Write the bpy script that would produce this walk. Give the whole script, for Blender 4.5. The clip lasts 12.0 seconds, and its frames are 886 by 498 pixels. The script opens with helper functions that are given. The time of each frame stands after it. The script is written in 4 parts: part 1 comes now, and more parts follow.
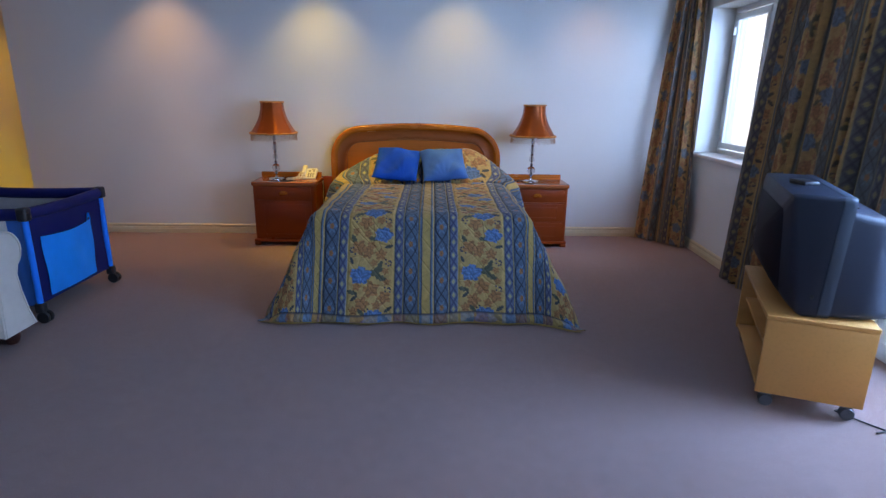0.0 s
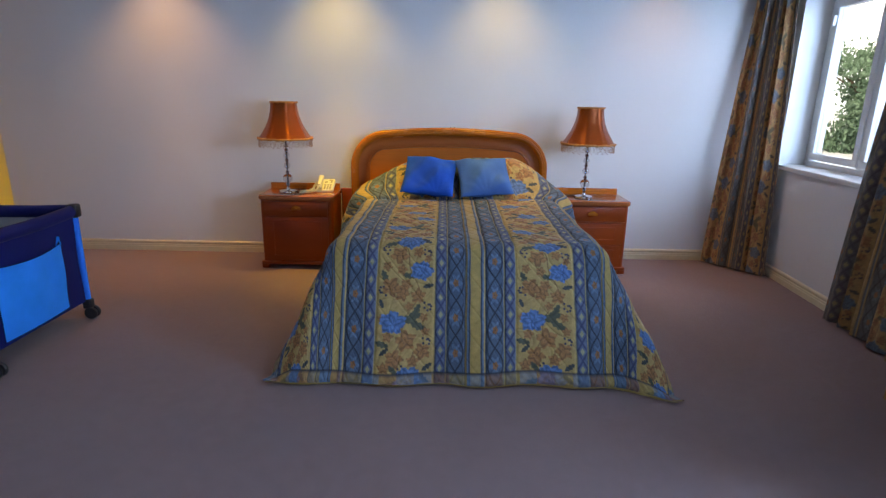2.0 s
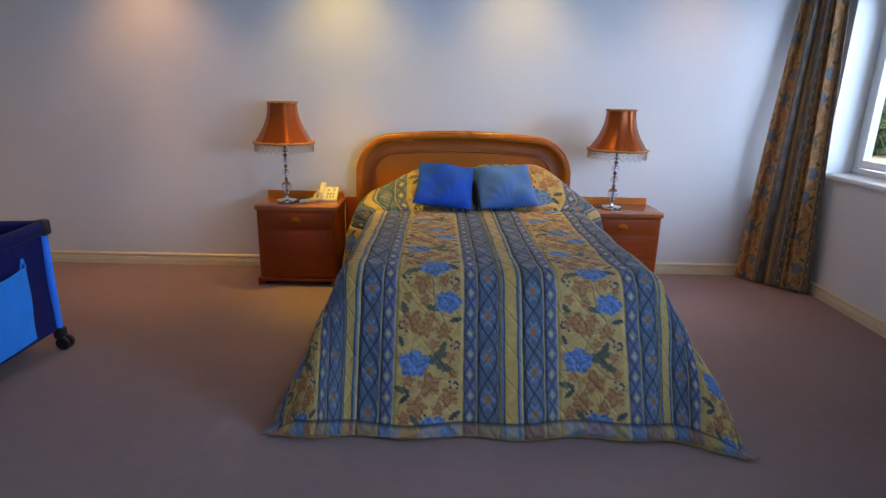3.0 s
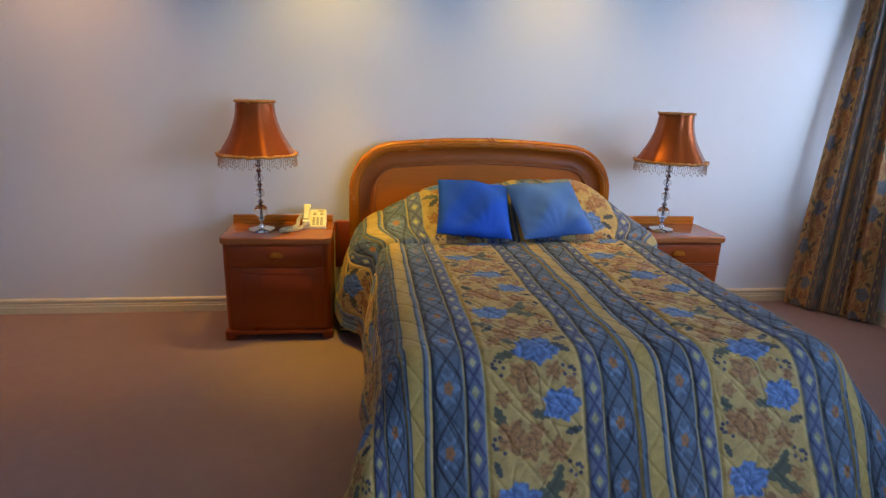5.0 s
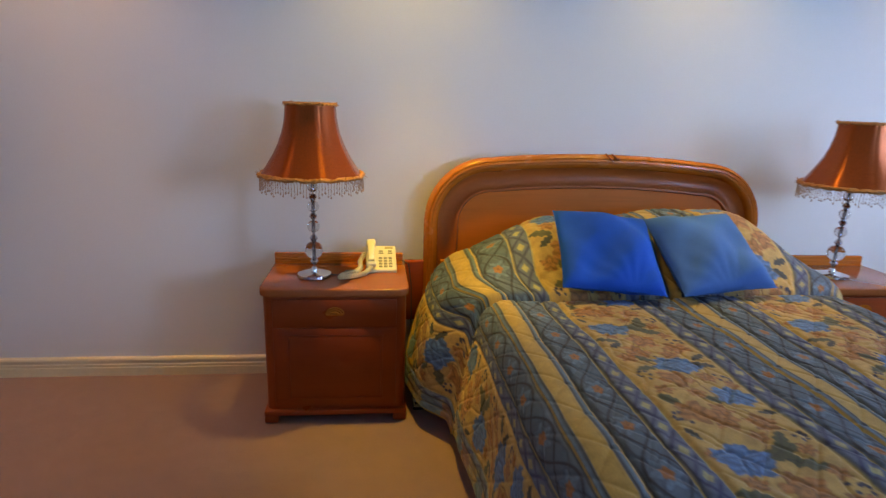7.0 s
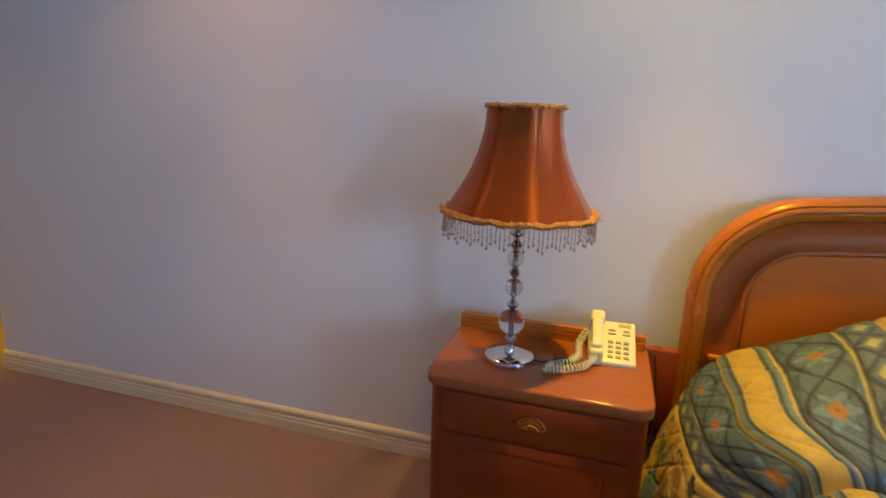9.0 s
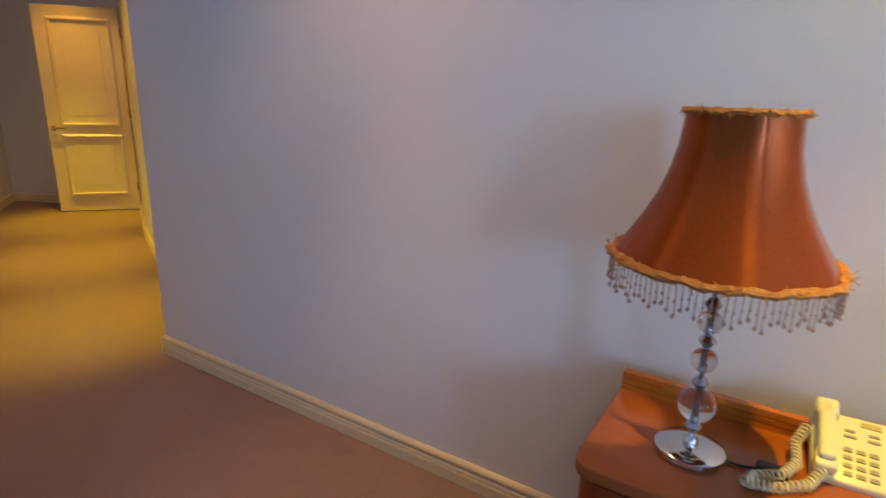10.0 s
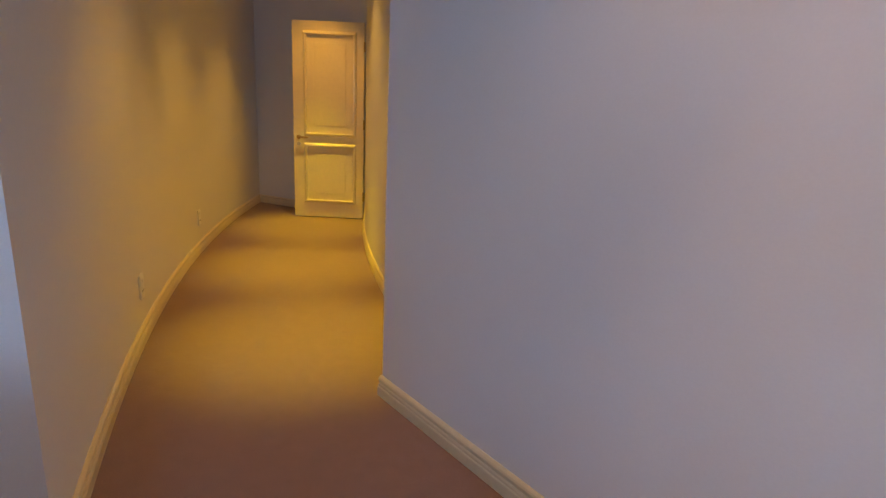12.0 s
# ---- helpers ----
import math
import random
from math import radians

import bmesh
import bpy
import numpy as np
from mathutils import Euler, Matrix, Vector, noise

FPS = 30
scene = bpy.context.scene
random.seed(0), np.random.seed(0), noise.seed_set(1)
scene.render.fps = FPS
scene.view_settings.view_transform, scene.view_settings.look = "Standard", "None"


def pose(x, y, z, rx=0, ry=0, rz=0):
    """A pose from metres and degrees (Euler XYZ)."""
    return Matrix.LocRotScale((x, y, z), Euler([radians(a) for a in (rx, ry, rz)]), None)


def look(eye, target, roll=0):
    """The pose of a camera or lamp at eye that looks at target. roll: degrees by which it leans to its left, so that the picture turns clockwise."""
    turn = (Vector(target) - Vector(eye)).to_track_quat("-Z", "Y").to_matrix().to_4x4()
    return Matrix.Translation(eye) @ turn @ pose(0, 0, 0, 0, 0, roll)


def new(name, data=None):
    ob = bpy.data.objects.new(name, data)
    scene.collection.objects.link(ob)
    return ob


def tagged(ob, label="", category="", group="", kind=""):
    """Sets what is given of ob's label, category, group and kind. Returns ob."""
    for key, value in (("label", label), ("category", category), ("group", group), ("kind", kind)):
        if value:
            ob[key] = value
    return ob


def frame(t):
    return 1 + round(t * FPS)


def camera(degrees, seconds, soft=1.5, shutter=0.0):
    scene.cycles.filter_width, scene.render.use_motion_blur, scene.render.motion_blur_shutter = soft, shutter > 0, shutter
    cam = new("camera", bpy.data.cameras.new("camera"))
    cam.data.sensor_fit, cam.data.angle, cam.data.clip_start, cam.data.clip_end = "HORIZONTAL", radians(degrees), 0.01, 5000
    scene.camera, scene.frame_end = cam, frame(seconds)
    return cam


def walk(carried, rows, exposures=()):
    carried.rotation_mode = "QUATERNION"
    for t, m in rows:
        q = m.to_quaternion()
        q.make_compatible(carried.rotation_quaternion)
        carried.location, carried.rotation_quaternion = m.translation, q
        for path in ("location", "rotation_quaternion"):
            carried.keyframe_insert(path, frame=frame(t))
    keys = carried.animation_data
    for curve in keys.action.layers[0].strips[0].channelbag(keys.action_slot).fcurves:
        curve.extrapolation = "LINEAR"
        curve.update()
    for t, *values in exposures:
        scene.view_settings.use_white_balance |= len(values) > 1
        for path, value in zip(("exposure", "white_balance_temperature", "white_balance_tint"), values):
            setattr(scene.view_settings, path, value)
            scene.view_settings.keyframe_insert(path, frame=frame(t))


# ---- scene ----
cam = camera(76.9, 12.0, 1.3, 0.3)
PATH = [
    (0, (0.158, -5.435, 1.373), (0.199, -3.509, 0.838), 0.8),
    (0.5, (0.059, -5.252, 1.377), (0.072, -3.325, 0.843), 0.9),
    (1, (-0.032, -5.092, 1.375), (-0.03, -3.164, 0.843), 1.1),
    (1.5, (-0.035, -4.925, 1.363), (-0.039, -2.998, 0.829), 1.0),
    (2, (-0.047, -4.667, 1.362), (-0.043, -2.739, 0.829), 1.1),
    (2.5, (-0.075, -4.476, 1.357), (-0.065, -2.549, 0.821), 1.2),
    (3, (-0.208, -4.245, 1.377), (-0.178, -2.319, 0.836), 1.4),
    (5, (-0.695, -3.362, 1.36), (-0.432, -1.455, 0.82), 1.9),
    (5.5, (-0.783, -3.153, 1.34), (-0.492, -1.247, 0.81), 1.7),
    (6, (-0.869, -2.953, 1.326), (-0.573, -1.044, 0.81), 1.7),
    (6.5, (-0.977, -2.74, 1.324), (-0.684, -0.83, 0.809), 1.8),
    (8.5, (-1.044, -1.871, 1.239), (-1.401, 0.038, 0.764), 2.3),
    (9, (-1.056, -1.709, 1.263), (-1.609, 0.153, 0.787), 2.0),
    (9.5, (-1.116, -1.534, 1.265), (-1.875, 0.256, 0.796), 2.7),
    (10, (-1.188, -1.388, 1.3), (-2.215, 0.243, 0.766), 1.6),
    (10.5, (-1.323, -1.325, 1.289), (-2.533, 0.18, 0.766), 2.4),
    (11, (-1.52, -1.279, 1.263), (-2.852, 0.124, 0.757), 3.0),
    (11.5, (-1.654, -1.224, 1.274), (-3.083, 0.082, 0.771), 3.3),
    (12, (-1.855, -1.113, 1.221), (-3.384, 0.082, 0.735), 2.7),
]
walk(cam, [(t, look(eye, target, roll)) for t, eye, target, roll in PATH],
     ((0, -0.20, 6750, 10), (0.6, 0.0, 7100, 10), (1.2, 0.02, 7250, 10), (2.5, -0.04, 7600, 10), (5.0, 0.02, 7650, 10), (6.5, -0.06, 7350, 10), (8.5, -0.02, 7000, 10), (9.5, 0.0, 6900, 10), (10.5, 0.07, 6750, 10), (12, 0.10, 6850, 10)))

# ---- world and light ----
world = bpy.data.worlds.new("sky")
scene.world = world
world.use_nodes = True
wn = world.node_tree.nodes
sky = wn.new("ShaderNodeTexSky")
sky.sky_type = "NISHITA"
sky.sun_disc = False
sky.sun_elevation = radians(48)
sky.sun_rotation = radians(200)
world.node_tree.links.new(sky.outputs[0], wn["Background"].inputs[0])
wn["Background"].inputs[1].default_value = 0.15

sun = new("sun", bpy.data.lights.new("sun", "SUN"))
sun.data.energy, sun.data.angle, sun.data.color = 5.0, radians(0.5), (1.0, 0.95, 0.86)
sun.matrix_world = look((-20, -30, 40), (0, 0, 0))


def area(name, eye, target, w, h, power, colour):
    ob = new(name, bpy.data.lights.new(name, "AREA"))
    ob.data.shape, ob.data.size, ob.data.size_y, ob.data.energy, ob.data.color = "RECTANGLE", w, h, power, colour
    ob.matrix_world = look(eye, target)
    return ob


def spot(name, x, y, z, tx, ty, power, colour, cone=80, blend=0.6, size=0.03):
    ob = new(name, bpy.data.lights.new(name, "SPOT"))
    ob.data.energy, ob.data.color, ob.data.spot_size, ob.data.spot_blend, ob.data.shadow_soft_size = power, colour, radians(cone), blend, size
    ob.matrix_world = look((x, y, z), (tx, ty, 0))
    return ob


CEIL = 2.6
DAY = (0.33, 0.54, 1.0)
WARM = (1.0, 0.54, 0.09)
PEACH = (1.0, 0.55, 0.2)
# the plan: window wall leans by a few degrees from the corner behind the first curtain
WALL_N = 0.06
WALL_E = Vector((2.62, WALL_N, 0))
ALONG = Vector((-0.05, -1, 0)).normalized()
OUT = Vector((1, -0.05, 0)).normalized()


def wall_e(s, d, z):
    """A place on the window wall: s metres from its corner, d metres outwards, z up."""
    return WALL_E + ALONG * s + OUT * d + Vector((0, 0, z))


# daylight in the two openings of the window wall
area("window_daylight", wall_e(1.75, 1.15, 1.75), wall_e(0.8, 0, 1.45), 1.2, 1.2, 92, DAY)
area("glass_door_daylight", wall_e(3.45, 0.09, 1.15), wall_e(3.25, -1, 0.95), 0.45, 1.7, 112, (0.27, 0.50, 1.0))
area("garden_door_daylight", wall_e(6.25, 0.09, 1.30), wall_e(6.05, -1, 1.1), 0.6, 1.3, 50, (0.27, 0.50, 1.0))
# downlights that wash the bed wall
BED_LIGHTS = ((-2.27, 14), (-0.90, 16), (0.38, 12.5), (1.63, 6.5))
for x, power in BED_LIGHTS:
    spot("downlight_lamp", x, -0.34, CEIL - 0.02, x, -0.34, power * 3.1, (1.0, 0.73, 0.13) if power in (16, 12.5) else PEACH, 96, 0.95)
    # the reflector's narrow core beam
    spot("downlight_beam", x, -0.34, CEIL - 0.02, x + 0.08, -0.36, power * (9.5 if power > 15 else 4.5), (1.0, 0.66, 0.03) if power in (16, 12.5) else PEACH, 42, 0.9)
ARC = Vector((0.630, 14.659, 0))
R_OUT = 16.29
R_IN = 14.93


def arc(r, deg, z=0.0):
    return ARC + Vector((r * math.cos(radians(deg)), r * math.sin(radians(deg)), z))


# downlights of the curved corridor
HALL_LIGHTS = (-109.3, -114.6, -120.0)
for deg in HALL_LIGHTS:
    p = arc(15.47, deg)
    spot("downlight_lamp", p.x, p.y, CEIL - 0.02, p.x, p.y, 60, WARM, 92, 0.9)
    spot("downlight_beam", p.x, p.y, CEIL - 0.02, p.x, p.y, 270, (1.0, 0.78, 0.02), 41, 1.0)

# ---- materials ----


class Nodes:
    """A node material in few words."""

    def __init__(self, name, rough=0.5, metal=0.0):
        self.mat = bpy.data.materials.new(name)
        self.mat.use_nodes = True
        self.tree = self.mat.node_tree
        self.bsdf = self.tree.nodes["Principled BSDF"]
        self.bsdf.inputs["Roughness"].default_value = rough
        self.bsdf.inputs["Metallic"].default_value = metal

    def add(self, kind, **values):
        node = self.tree.nodes.new(kind)
        for key, value in values.items():
            node.inputs[key].default_value = value
        return node

    def link(self, a, b):
        self.tree.links.new(a, b)

    def coords(self, scale=(1, 1, 1)):
        tc = self.add("ShaderNodeTexCoord")
        mp = self.add("ShaderNodeMapping", Scale=scale)
        self.link(tc.outputs["Object"], mp.inputs["Vector"])
        return mp.outputs["Vector"]

    def noise(self, scale, detail=4.0, stretch=(1, 1, 1), rough=0.6):
        n = self.add("ShaderNodeTexNoise", Scale=scale, Detail=detail, Roughness=rough)
        self.link(self.coords(stretch), n.inputs["Vector"])
        return n.outputs["Fac"]

    def ramp(self, fac, stops):
        r = self.add("ShaderNodeValToRGB")
        e = r.color_ramp.elements
        while len(e) < len(stops):
            e.new(0.5)
        for el, (at, c) in zip(e, stops):
            el.position, el.color = at, (*c, 1)
        self.link(fac, r.inputs["Fac"])
        return r.outputs["Color"]

    def mix(self, a, b, fac, blend="MULTIPLY"):
        m = self.tree.nodes.new("ShaderNodeMix")
        m.data_type, m.blend_type = "RGBA", blend
        m.inputs[0].default_value = fac
        self.link(a, m.inputs[6])
        self.link(b, m.inputs[7])
        return m.outputs[2]

    def colour(self, out):
        self.link(out, self.bsdf.inputs["Base Color"])

    def bump(self, fac, strength, distance=0.01):
        b = self.add("ShaderNodeBump", Strength=strength, Distance=distance)
        self.link(fac, b.inputs["Height"])
        self.link(b.outputs["Normal"], self.bsdf.inputs["Normal"])

    def gloss(self, fac, lo, hi):
        self.link(self.ramp(fac, ((0.3, (lo,) * 3), (0.7, (hi,) * 3))), self.bsdf.inputs["Roughness"])


def shade(c, k):
    return tuple(min(1.0, v * k) for v in c)


def plain(name, colour, rough=0.5, metal=0.0, grain=60.0, vary=0.12, bump=0.1, coarse=2.0):
    """One surface with two scales of variation."""
    n = Nodes(name, rough, metal)
    fine = n.noise(grain)
    big = n.noise(coarse, 3.0)
    a = n.ramp(fine, ((0.3, shade(colour, 1 - vary)), (0.7, shade(colour, 1 + vary))))
    b = n.ramp(big, ((0.3, (1 - vary,) * 3), (0.7, (1.0,) * 3)))
    n.colour(n.mix(a, b, 1.0))
    if bump:
        n.bump(fine, bump, 0.002)
    return n.mat


def timber(name, colour, rough=0.25, axis="x", dark=0.55):
    """Polished wood with grain along one axis."""
    n = Nodes(name, rough)
    st = {"x": (1.2, 22, 22), "y": (22, 1.2, 22), "z": (22, 22, 1.2)}[axis]
    grain = n.noise(3.0, 6.0, st, 0.65)
    tone = n.noise(1.6, 2.0)
    a = n.ramp(grain, ((0.28, shade(colour, dark)), (0.5, colour), (0.75, shade(colour, 1.9 - dark))))
    b = n.ramp(tone, ((0.3, (0.82,) * 3), (0.7, (1, 1, 1))))
    n.colour(n.mix(a, b, 1.0))
    n.gloss(n.noise(5, 3), rough * 0.9, rough * 1.2)
    n.bump(grain, 0.02, 0.001)
    n.bsdf.inputs["Specular IOR Level"].default_value = 0.3
    n.bsdf.inputs["Coat Weight"].default_value = 0.06
    n.bsdf.inputs["Coat Roughness"].default_value = 0.15
    return n.mat


def painted_cloth(name, rough=0.75, sheen=0.2):
    """Printed cotton: the print is laid out in the mesh's colour layer, the weave is in the nodes."""
    n = Nodes(name, rough)
    at = n.tree.nodes.new("ShaderNodeVertexColor")
    at.layer_name = "print"
    weave = n.noise(420, 2.0)
    mottle = n.noise(35, 4.0)
    w = n.ramp(weave, ((0.3, (0.78,) * 3), (0.7, (1.0,) * 3)))
    m = n.ramp(mottle, ((0.3, (0.8,) * 3), (0.7, (1.0,) * 3)))
    n.colour(n.mix(n.mix(at.outputs["Color"], w, 1.0), m, 1.0))
    n.bump(weave, 0.25, 0.002)
    n.bsdf.inputs["Sheen Weight"].default_value = sheen
    return n.mat


def cloth(name, colour, rough=0.8, sheen=0.3, vary=0.12):
    n = Nodes(name, rough)
    weave = n.noise(380, 2.0)
    big = n.noise(7, 3.0)
    a = n.ramp(weave, ((0.3, shade(colour, 1 - vary)), (0.7, shade(colour, 1 + vary))))
    b = n.ramp(big, ((0.3, (0.85,) * 3), (0.7, (1, 1, 1))))
    n.colour(n.mix(a, b, 1.0))
    n.bump(weave, 0.3, 0.002)
    n.bsdf.inputs["Sheen Weight"].default_value = sheen
    return n.mat


def satin(name, colour):
    """Shiny woven silk, part metallic in its sheen."""
    n = Nodes(name, 0.27, 0.6)
    thread = n.noise(9, 3.0, (30, 30, 1))
    n.colour(n.ramp(thread, ((0.3, shade(colour, 0.85)), (0.7, shade(colour, 1.15)))))
    n.bump(thread, 0.12, 0.002)
    round_z = n.add("ShaderNodeTangent")
    round_z.direction_type, round_z.axis = "RADIAL", "Z"
    shader = n.mat.node_tree.nodes["Principled BSDF"]
    shader.inputs["Anisotropic"].default_value = 0.75
    shader.inputs["Anisotropic Rotation"].default_value = 0.25
    n.mat.node_tree.links.new(round_z.outputs["Tangent"], shader.inputs["Tangent"])
    return n.mat


def carpet_material():
    n = Nodes("carpet", 0.95)
    tuft = n.noise(260, 3.0)
    patch = n.noise(14, 5.0)
    wear = n.noise(1.1, 3.0)
    a = n.ramp(tuft, ((0.25, (0.15, 0.085, 0.073)), (0.75, (0.38, 0.222, 0.185))))
    b = n.ramp(patch, ((0.3, (0.86,) * 3), (0.7, (1, 1, 1))))
    c = n.ramp(wear, ((0.3, (0.88, 0.88, 0.9)), (0.7, (1, 1, 1))))
    n.colour(n.mix(n.mix(a, b, 1.0), c, 1.0))
    n.bump(tuft, 0.6, 0.006)
    n.bsdf.inputs["Sheen Weight"].default_value = 0.25
    return n.mat


def clear_glass(name, rough=0.0, ior=1.45):
    n = Nodes(name, rough)
    n.bsdf.inputs["Transmission Weight"].default_value = 1.0
    n.bsdf.inputs["IOR"].default_value = ior
    return n.mat


PAINT = plain("wall_paint", (0.72, 0.70, 0.66), 0.7, 0, 180, 0.02, 0.05, 0.8)
CEILING = plain("ceiling_paint", (0.78, 0.77, 0.74), 0.8, 0, 150, 0.03, 0.1, 0.8)
TRIM = plain("cream_gloss_paint", (0.70, 0.59, 0.38), 0.35, 0, 40, 0.04, 0.06, 1.5)
WHITE = plain("white_frame_paint", (0.78, 0.78, 0.76), 0.35, 0, 50, 0.03, 0.05)
CARPET = carpet_material()
HEADWOOD = timber("headboard_veneer", (0.68, 0.165, 0.012), 0.5, "x", 0.9)
HEADEDGE = timber("headboard_moulding", (0.52, 0.15, 0.016), 0.24, "x", 0.85)
MAHOGANY = timber("mahogany", (0.31, 0.050, 0.008), 0.30, "x", 0.88)
MAHOGANY_TOP = timber("mahogany_top", (0.37, 0.105, 0.03), 0.14, "x", 0.88)
PINE = timber("pine_board", (0.66, 0.31, 0.085), 0.45, "x", 0.9)
PRINT = painted_cloth("printed_quilt_cotton", 0.7, 0.08)
DRAPE = painted_cloth("printed_curtain_cotton", 0.85, 0.1)
BLUE = cloth("royal_blue_satin", (0.004, 0.085, 0.50), 0.7, 0.0, 0.1)
SLATE_BLUE = cloth("slate_blue_satin", (0.055, 0.155, 0.42), 0.78, 0.0, 0.1)
COPPER_SILK = satin("copper_silk", (0.34, 0.066, 0.008))
GOLD_BRAID = cloth("gold_braid", (0.42, 0.165, 0.025), 0.7, 0.1, 0.35)
CHROME = plain("chrome", (0.75, 0.76, 0.78), 0.12, 1.0, 80, 0.04, 0.0)
GUNMETAL = plain("dark_chrome", (0.50, 0.51, 0.55), 0.18, 1.0, 80, 0.05, 0.0)
BRASS = plain("brass", (0.62, 0.45, 0.18), 0.25, 1.0, 80, 0.06, 0.0)
GLASS = clear_glass("clear_glass")
PANE = clear_glass("window_pane", 0.0, 1.02)
IVORY = plain("ivory_plastic", (0.72, 0.64, 0.40), 0.35, 0, 90, 0.03, 0.03)
IVORY_KEY = plain("grey_key_plastic", (0.30, 0.27, 0.18), 0.4, 0, 90, 0.05, 0.03)
BLACK = plain("black_plastic", (0.018, 0.018, 0.02), 0.4, 0, 90, 0.15, 0.05)
TVGREY = plain("charcoal_tv_plastic", (0.018, 0.024, 0.042), 0.5, 0, 400, 0.1, 0.15)
# the charcoal plastic made lighter, to paint the highlight on the housing's edge
TV_EDGE_SHEEN = plain("tv_edge_sheen_plastic", (0.040, 0.055, 0.080), 0.45, 0.1, 200, 0.05, 0.05)
TVGREY.node_tree.nodes["Principled BSDF"].inputs["Specular IOR Level"].default_value = 0.3
SCREEN = plain("tv_screen_glass", (0.005, 0.007, 0.014), 0.5, 0, 40, 0.05, 0.0)
SCREEN.node_tree.nodes["Principled BSDF"].inputs["Specular IOR Level"].default_value = 0.06
NAVY = cloth("navy_nylon", (0.004, 0.008, 0.10), 0.6, 0.05)
CRIB_BLUE = plain("light_blue_enamel", (0.012, 0.24, 0.95), 0.4, 0, 60, 0.05, 0.03)
POCKET = cloth("sky_blue_nylon", (0.0, 0.30, 1.0), 0.6, 0.05, 0.08)
MESH = cloth("grey_crib_mesh", (0.58, 0.55, 0.53), 0.8, 0.1)
CREAM_COVER = cloth("cream_sofa_cover", (0.62, 0.58, 0.52), 0.9, 0.2, 0.06)
DARK_FOOT = timber("dark_turned_foot", (0.06, 0.02, 0.015), 0.3, "z")
RUBBER = plain("grey_castor", (0.10, 0.10, 0.11), 0.45, 0, 80, 0.1, 0.05)
DOOR = plain("door_enamel", (0.74, 0.61, 0.34), 0.3, 0, 30, 0.03, 0.04, 1.2)
SOCKET = plain("white_socket_plastic", (0.80, 0.80, 0.78), 0.3, 0, 50, 0.02, 0.0)
LEAF = plain("leaf_green", (0.20, 0.31, 0.19), 0.6, 0, 8, 0.3, 0.0)
BARK = plain("bark", (0.12, 0.08, 0.05), 0.9, 0, 20, 0.3, 0.5)
# ground outside: near-white colour stands in for overexposed sunlight
GLARE_GROUND = plain("glare_pale_ground", (0.78, 0.77, 0.74), 0.9, 0, 6, 0.1, 0.3, 0.3)
RENDERED = plain("rendered_outside_wall", (0.70, 0.66, 0.58), 0.85, 0, 30, 0.05, 0.3)
DARKCLOTH = cloth("dark_bed_base_cloth", (0.035, 0.025, 0.022), 0.9, 0.1)

HEADCOVE = timber("headboard_cove_veneer", (0.42, 0.105, 0.018), 0.38, "x", 0.9)
BEAD = plain("amber_glass_bead", (0.50, 0.34, 0.24), 0.2, 0.0, 300, 0.2, 0.0)
NAME_STRIP = plain("faded_paper_strip", (0.45, 0.36, 0.16), 0.6, 0, 60, 0.05, 0.0)
for soft_cloth in (BLUE, SLATE_BLUE, NAVY, POCKET, CRIB_BLUE):
    soft_cloth.node_tree.nodes["Principled BSDF"].inputs["Specular IOR Level"].default_value = 0.2
CRIB_BLUE_CLOTH = cloth("mid_blue_nylon", (0.02, 0.15, 0.55), 0.6, 0.2)


# self-lit near-white surface that imitates an overexposed outdoor view
def sky_glow_material():
    n = Nodes("pale_sky_glow", 1.0)
    sky_tone = n.noise(0.05, 2.0)
    n.link(n.ramp(sky_tone, ((0.3, (0.85, 0.92, 1.0)), (0.7, (1, 1, 1)))), n.bsdf.inputs["Emission Color"])
    n.bsdf.inputs["Emission Strength"].default_value = 1.6
    return n.mat


SKY_GLOW = sky_glow_material()


# ---- builders ----
def link_mesh(name, bm, mat, parent=None, smooth=False):
    me = bpy.data.meshes.new(name)
    bm.normal_update()
    bm.to_mesh(me)
    bm.free()
    me.materials.append(mat)
    if smooth:
        me.shade_smooth()
        me.set_sharp_from_angle(angle=radians(38))
    ob = new(name, me)
    if parent:
        ob.parent = parent
    return ob


def part(name, bm, mat, parent, label="", smooth=True):
    ob = link_mesh(name, bm, mat, parent, smooth)
    if label:
        tagged(ob, label)
    return ob


def thing(name, label, category, m=None, group=""):
    ob = new(name)
    ob.empty_display_size = 0.1
    if m is not None:
        ob.matrix_basis = m
    return tagged(ob, label, category, group)


def structure(name, bm, mat, label="", smooth=False):
    ob = link_mesh(name, bm, mat, None, smooth)
    return tagged(ob, label, kind="structure")


def box(lo, hi, bevel=0.0, seg=2, bm=None, m=None):
    """A block from corner lo to corner hi, with rounded edges."""
    one = bmesh.new()
    bmesh.ops.create_cube(one, size=1)
    for v in one.verts:
        v.co = Vector([lo[i] + (v.co[i] + 0.5) * (hi[i] - lo[i]) for i in range(3)])
    if bevel:
        bmesh.ops.bevel(one, geom=one.edges[:], offset=bevel, segments=seg, profile=0.5, affect="EDGES")
    if m is not None:
        bmesh.ops.transform(one, matrix=m, verts=one.verts)
    return one if bm is None else join(bm, one)


def join(bm, other):
    me = bpy.data.meshes.new("tmp")
    other.to_mesh(me)
    other.free()
    bm.from_mesh(me)
    bpy.data.meshes.remove(me)
    return bm


